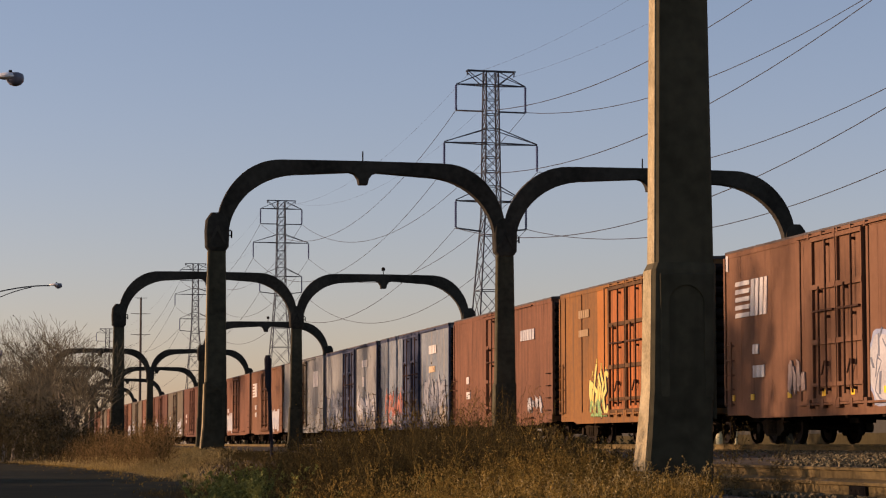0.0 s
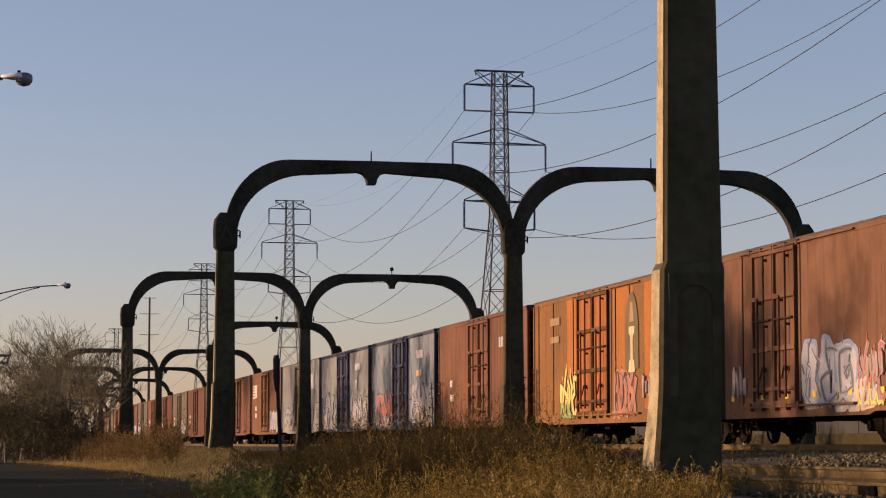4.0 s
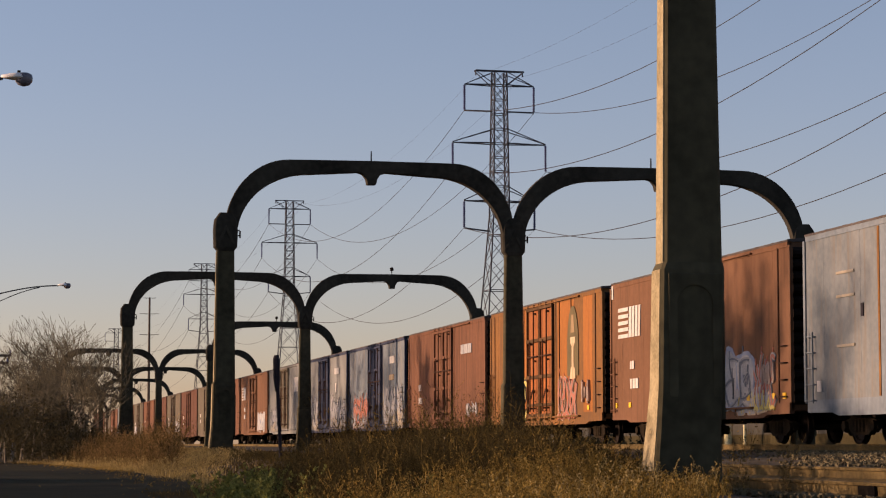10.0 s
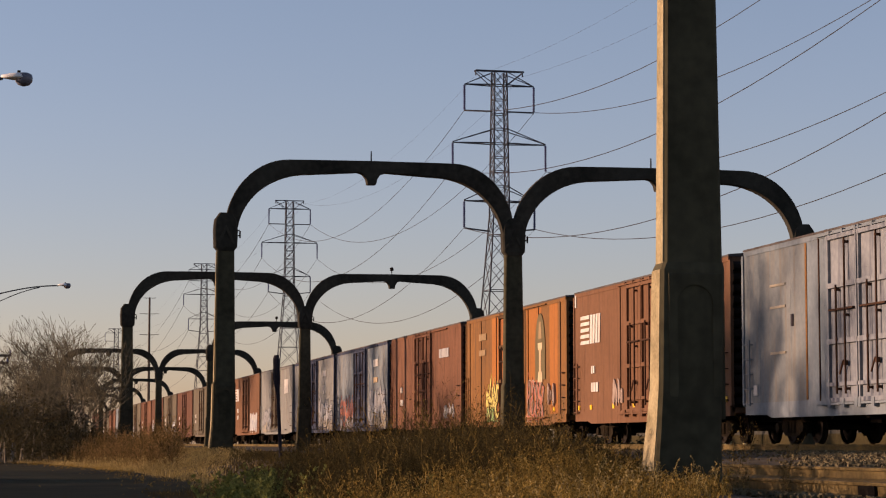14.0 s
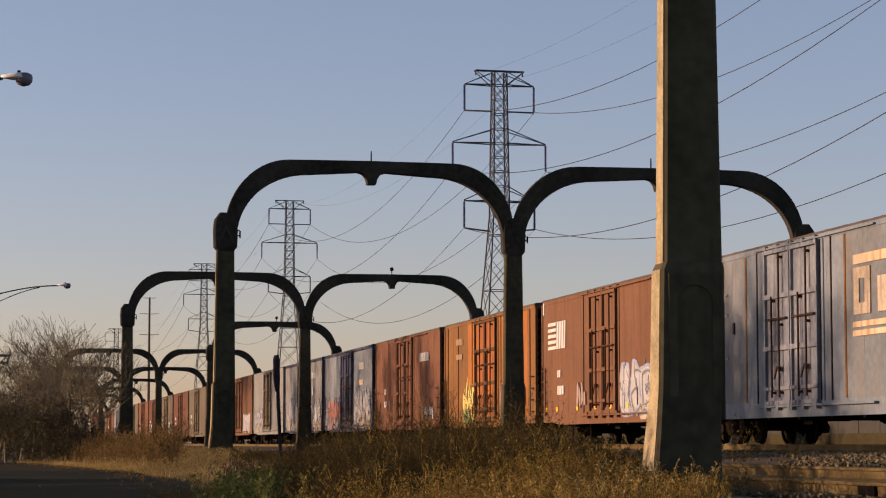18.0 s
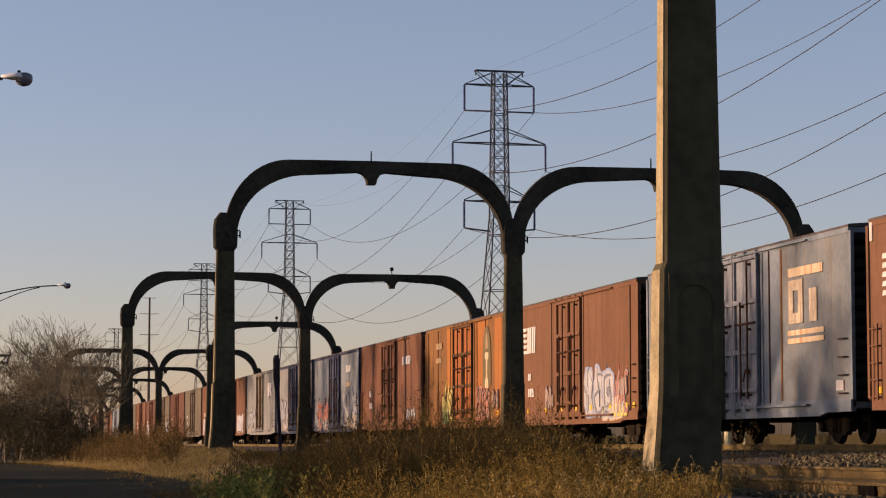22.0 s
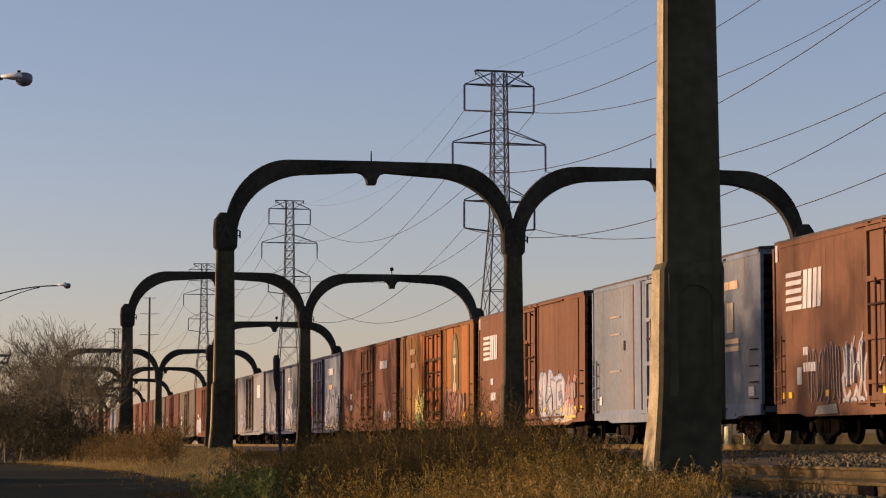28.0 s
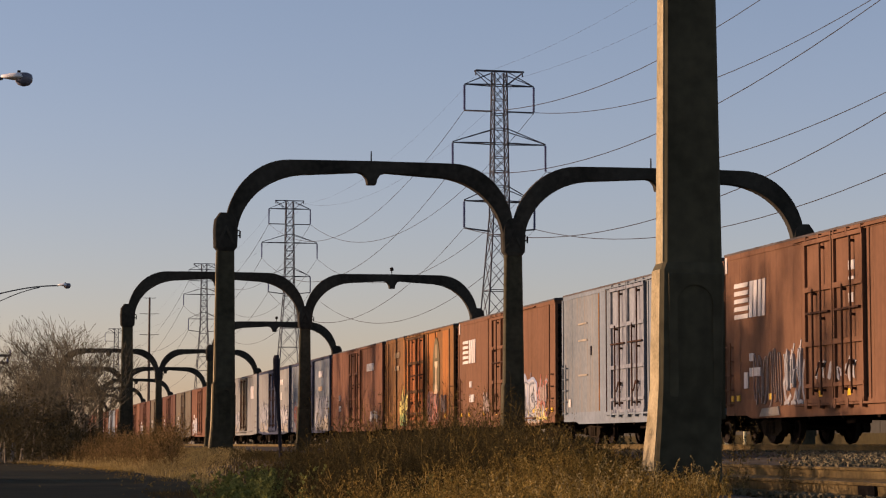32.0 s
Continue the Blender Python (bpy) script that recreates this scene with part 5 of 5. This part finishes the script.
M["cream_fill"] = M["cream"]
M["rust"] = material("orange_rust", (0.10, 0.045, 0.016), (0.26, 0.12, 0.04), 6, 0.9, 0, 0.2, gloss=0.05)
M["flaking"] = material("flaking_cream_paint", (0.26, 0.22, 0.16), (0.62, 0.47, 0.30), 8, 0.75, 0, 0.1, streak=(0.22, 0.19, 0.16), streak_amount=1.0)
# near black: the shade in the gaps is put into the ends' colour
M["car_end"] = material("shaded_end_black", (0.012, 0.009, 0.008), (0.04, 0.028, 0.022), 3, 0.9, 0, 0.1, gloss=0.05)
M["door_bar"] = material("grimy_brown_door_bars", (0.05, 0.03, 0.017), (0.14, 0.075, 0.035), 4, 0.85, 0, 0.1, gloss=0.05)
M["tan_paint"] = material("faded_tan_paint", (0.24, 0.16, 0.08), (0.32, 0.22, 0.12), 9, 0.75, 0, 0.05)
M["roof"] = material("grimy_roof_steel", (0.05, 0.042, 0.038), (0.11, 0.09, 0.08), 3, 0.8, 0.1, 0.1)
cars, wheelsets = [], []

# nearest car: brown, striped logo, white tags
c = build_car(0, P["brown", 0], P["brown", 0], "oxide-brown boxcar with a white striped logo and pale graffiti")
striped_logo(c)
plate(c, "corner_plate", 0.05, 4.55, 0.16, 0.42, M["white"], "white corner mark")
marks(c, 1.95, 2.15, 1, 0.36, 0.2, M["white"], 3)
marks(c, 1.95, 1.75, 1, 0.75, 0.22, M["white"], 4)
plate(c, "data_panel", 1.5, 1.45, 0.3, 0.42, M["white"], "faded white data panel")
loops(c, 2.2, 1.0, 2.2, 1.35, "spray_faint", 7, "faint looping graffiti line", 6, 0.018)
block_letters(c, 4.45, 0.95, 1.5, 1.5, 3, 8, "jagged white graffiti letter", "spray_white", "spray_white", "spray_faint", 0.026, "spray_white")
scrawl(c, 4.5, 1.1, 1.4, 1.2, "spray_white", 5, "jagged white graffiti sign", 3, 0.45)
outline(c, "graffiti_patch", [(2.7, SILL - 0.02), (2.9, SILL + 0.18), (4.1, SILL + 0.22), (4.2, SILL)], M["faded_cream"], "pale patch of paint on the sill", 0.03)
scrawl(c, 6.6, 1.4, 2.6, 0.6, "spray_white", 6, "small white graffiti sign on the door", 3)
marks(c, 8.9, 4.0, 3, 0.3, 0.22, M["white"], 8)
reflectors(c, (0.4, 0.9, 3.4, 6.9, 8.7, 12.2, 14.9))

# pale grey-blue car with block logo
c = build_car(1, P["pale", 1], P["stained", 1], "weathered pale grey-blue boxcar with peeling cream block logo", P["pale", 1], (2.6, -2.6), fresh=(0, 1, 2, 3, 10, 11, 12, 13), fresh_paint="rusty_pale")
for y in (4.5, 11.45):
    plate(c, "rust_streak", y, SILL + 0.35, 0.1, EAVE - SILL - 0.5, M["rust"], "orange rust streak down a sheet joint", 0.0)
for z in (2.25, 3.4, 3.95):
    plate(c, "stripe", 2.0, z, 1.1, 0.06, M["faded_cream"], "short worn cream stripe")
plate(c, "placard", 0.7, 1.25, 0.28, 0.26, M["white"], "white placard")
plate(c, "vent", 3.5, 2.9, 0.14, 0.3, M["dark_post"], "small dark vent")
u = 12.05
plate(c, "logo_block", u, 4.10, 2.35, 0.22, M["cream"], "flaking cream logo block")
for du, z, w, h in ((0, 2.95, 0.34, 1.07), (0.34, 2.95, 0.34, 0.26), (0.34, 3.76, 0.34, 0.26), (0.68, 2.95, 0.32, 1.07), (1.45, 2.95, 0.5, 0.8)):
    plate(c, "logo_block", u + du, z, w, h, M["flaking"])
for z in (2.66, 2.46):
    plate(c, "stripe", u - 0.05, z, 2.45, 0.13, M["cream"], "cream stripe")
plate(c, "placard", 15.2, 1.25, 0.45, 0.24, M["white"], "white placard")

# brown car with big white letters
c = build_car(2, P["brown", 2], P["brown", 2], "oxide-brown boxcar with striped logo and large white graffiti", None, (-7.3, 2.5), narrow=0.84)
striped_logo(c)
plate(c, "corner_plate", 0.05, 4.55, 0.16, 0.42, M["white"])
marks(c, 2.1, 2.3, 1, 0.4, 0.24, M["white"], 11)
marks(c, 2.1, 1.7, 1, 0.7, 0.3, M["white"], 12)
graffiti(c, 9.85, 0.80, 3.5, 1.72, 3, "spray_white", "spray_blue", 21, "tall blue-white bubble letter", "spray_slate")
block_letters(c, 9.95, 0.85, 3.2, 1.5, 3, 26, "slate line inside the bubble letters", "spray_slate", "spray_slate", "spray_pale", 0.016, "spray_blue")
graffiti(c, 11.9, 0.70, 2.6, 0.85, 3, "spray_white", "cream_fill", 22, "low white bubble letter", "spray_yellow")
block_letters(c, 13.4, 0.85, 1.7, 1.45, 4, 27, "small red and yellow graffiti letter", "spray_red", "spray_yellow", "spray_pale", 0.03, "spray_yellow")
scrawl(c, 14.0, 1.5, 1.0, 0.6, "spray_faint", 23, "thin white graffiti sign", 6)
scrawl(c, 4.6, 1.2, 1.2, 0.8, "spray_faint", 24, "thin white graffiti sign", 4)
reflectors(c, (0.4, 1.9, 4.6, 6.9, 8.7, 10.6, 12.9, 14.8, 15.6))

# orange car
c = build_car(3, P["orange", 3], P["orange_door", 3], "faded orange boxcar with an olive pointed logo and colourful graffiti", P["orange", 3], (7.4, 5.3, 2.6, -2.6, -4.2, -7.3), M["door_bar"], (3, 4, 9, 1))
n = 9
arch = [(11.75, 2.3)] + [(11.75 + 0.72 * (1 - math.cos(math.pi * i / (2 * n))), 3.3 + 1.35 * math.sin(math.pi * i / (2 * n))) for i in range(n + 1)]
arch += [(13.2 - 0.72 * (1 - math.cos(math.pi * i / (2 * n))), 3.3 + 1.35 * math.sin(math.pi * i / (2 * n))) for i in range(n, -1, -1)] + [(13.2, 2.3)]
outline(c, "logo_panel", arch, M["olive"], "faded olive pointed logo panel")
outline(c, "logo_bar", [(12.15, 2.2), (12.85, 2.2), (12.75, 2.55), (12.62, 2.6), (12.62, 3.3), (12.8, 3.4), (12.8, 3.6), (12.2, 3.6), (12.2, 3.4), (12.38, 3.3), (12.38, 2.6), (12.25, 2.55)], M["cream"], "pale logo bar", 0.024)
outline(c, "logo_panel", [(12.25, 3.75), (12.75, 3.75), (12.62, 4.35), (12.38, 4.35)], M["tan_paint"], "pale brown logo shape", 0.024)
block_letters(c, 3.75, 0.85, 2.1, 1.55, 4, 31, "yellow graffiti letter with a green foot", "spray_yellow", "spray_green", "spray_black", 0.055, "spray_green")
block_letters(c, 10.35, 0.85, 2.5, 1.45, 4, 33, "red graffiti letter with thin pale lines", "spray_red", "spray_red", "spray_faint", 0.05, "spray_red")
loops(c, 10.5, 1.0, 2.4, 1.3, "spray_faint", 37, "thin pale line of the graffiti", 5, 0.018)
scrawl(c, 13.6, 1.3, 1.0, 0.8, "spray_faint", 34, "thin pale graffiti sign", 3, 0.5)
marks(c, 2.4, 4.1, 1, 1.2, 0.26, M["tan_paint"], 35)
marks(c, 2.4, 3.5, 1, 1.2, 0.22, M["tan_paint"], 36)
reflectors(c, (14.3,))

# brown car with small lettering bars
c = build_car(4, P["dark_brown", 4], P["dark_brown", 4], "dark oxide-brown boxcar with small white lettering bars")
marks(c, 11.6, 3.72, 1, 2.0, 0.38, M["spray_white"], 41)
marks(c, 2.4, 2.4, 1, 0.5, 0.28, M["white"], 42)
marks(c, 2.4, 1.8, 1, 0.7, 0.28, M["white"], 43)
scrawl(c, 12.6, 1.1, 2.2, 0.6, "spray_white", 44, "faint white graffiti sign", 4)

# blue cars
c = build_car(5, P["blue", 5], P["navy", 5], "faded blue boxcar with a dark blue door and pale graffiti", P["navy", 5])
marks(c, 12.0, 3.9, 1, 1.4, 0.36, M["white"], 51)
marks(c, 12.0, 3.1, 1, 1.2, 0.26, M["cream"], 52)
block_letters(c, 1.2, 0.85, 4.6, 1.6, 5, 53, "red and pale graffiti letter", "spray_red", "spray_pale", "spray_pale", 0.09, "faded_cream")
block_letters(c, 10.6, 0.85, 5.0, 2.0, 5, 54, "pale yellow graffiti letter", "spray_pale", "faded_cream", "spray_slate", 0.09, "faded_cream")
c = build_car(6, P["grey", 6], P["navy", 6], "weathered grey boxcar with a dark blue door and yellowish graffiti", P["navy", 6])
marks(c, 12.0, 3.9, 1, 1.4, 0.34, M["white"], 61)
marks(c, 12.2, 2.9, 1, 0.6, 0.5, M["white"], 62)
block_letters(c, 0.8, 0.85, 5.0, 1.9, 5, 63, "cream and white graffiti letter", "spray_pale", "faded_cream", "spray_slate", 0.09, "faded_cream")
block_letters(c, 10.5, 0.85, 5.2, 1.7, 5, 64, "white and yellow graffiti letter", "spray_white", "faded_cream", "spray_slate", 0.09, "faded_cream")
c = build_car(7, P["grey", 7], P["tan", 7], "pale grey boxcar with low yellowish graffiti")
plate(c, "logo_block", 12.4, 3.3, 1.8, 0.9, M["white"], "white logo block")
block_letters(c, 0.8, 0.85, 5.0, 1.5, 5, 71, "pale graffiti letter", "spray_pale", "faded_cream", "spray_slate", 0.09, "faded_cream")
# the rest of the train
REST = [("brown", "oxide-brown boxcar with a white logo block", 1), ("brown", "oxide-brown boxcar with small white marks and pale graffiti", 1), ("tan", "weathered tan boxcar with rust streaks", 0),
        ("red", "faded red-brown boxcar with small marks", 0), ("tan", "grey-tan boxcar with a pale door", 1), ("red", "red-brown boxcar with white graffiti", 1), ("brown", "oxide-brown boxcar with rust streaks", 0),
        ("tan", "weathered tan boxcar with rust streaks and pale graffiti", 1), ("brown", "oxide-brown boxcar with rust streaks and pale graffiti", 1), ("pale", "weathered pale grey steel boxcar", 0), ("brown", "oxide-brown boxcar with rust streaks", 0), ("tan", "weathered tan boxcar with rust streaks", 0), ("brown", "oxide-brown boxcar with rust streaks", 0), ("red", "faded red-brown boxcar with small marks", 0)]
for k, (col, lab, extra) in enumerate(REST):
    col = "dark_brown" if col == "brown" and k > 0 else col
    c = build_car(8 + k, P[col, 8 + k % 4], P[col, 8 + k % 4], lab)
    marks(c, 2.2, 2.4, 2, 0.7, 0.3, M["white"], 80 + k)
    if k == 0:
        striped_logo(c)
    if extra:
        graffiti(c, 1.0 if k % 2 else 10.5, 0.9, 4.2, 1.4, 4, "spray_white", "spray_white", 90 + k, "white graffiti along the sill", "spray_blue")


# ---- things beyond the train ----
def build_boundary_wall():
    """A low wall of grey concrete panels on a grass bank, with pale posts before it."""
    root = empty("boundary_wall", pose(62, 0, 0.0), "low grey concrete panel wall on a tan plinth", "wall")
    bm = bmesh.new()
    box(bm, -0.08, 0, 1.5, 0.08, 3.92, 2.9)
    panel = finish(bm, 0.03)
    for i in range(33):
        part("panel", panel, M["panel"], root, at=pose(0, 111 + 4.0 * i, 0))
    bm = bmesh.new()
    box(bm, -0.1, 111, 2.9, 0.1, 243, 3.02)
    part("coping", bm, M["panel"], root)
    bm = bmesh.new()
    box(bm, -0.14, 111, -0.4, 0.12, 243, 1.52)
    part("plinth", bm, M["bank"], root, "dull tan plinth")


def yellow_post(x, y, h, w=0.13):
    root = empty("marker_post", pose(x, y, 0.6), "pale yellow painted post beyond the train", "marker post", "yellow posts beyond the train")
    bm = bmesh.new()
    loft(bm, [[(r * math.cos(6.283 * i / 10), r * math.sin(6.283 * i / 10), z) for i in range(10)] for r, z in ((w, -0.2), (w, h - 0.06), (w * 0.7, h))])
    part("shaft", bm, M["yellow_paint"], root)


build_boundary_wall()
yellow_post(60.5, 160.8, 1.65)
yellow_post(60.5, 175.7, 1.7)
yellow_post(60.5, 179.9, 1.6, 0.30)


# ---- motion ----
def travel(t):
    """How far the train still is from where it stands at 32 s; it slows a little."""
    return -(35.38 - 1.24 * t + 0.0042 * t * t)


def motions():
    times = [0, 2, 4, 6, 8, 10, 12, 14, 16, 18, 20, 22, 24, 26, 28, 30, 32]
    for k, car in cars:
        y = 58.34 - BODY / 2 + CAR * k
        walk(car, [(t, pose(TRACKS[1][0], y + travel(t), TRACKS[1][1])) for t in times])
    steps = [32 * i / 64 for i in range(65)]
    for k, w, d in wheelsets:
        if k < 7:
            walk(w, [(t, pose(0, d, 0.445, -math.degrees((travel(t) - travel(0)) / 0.445))) for t in steps])


motions()
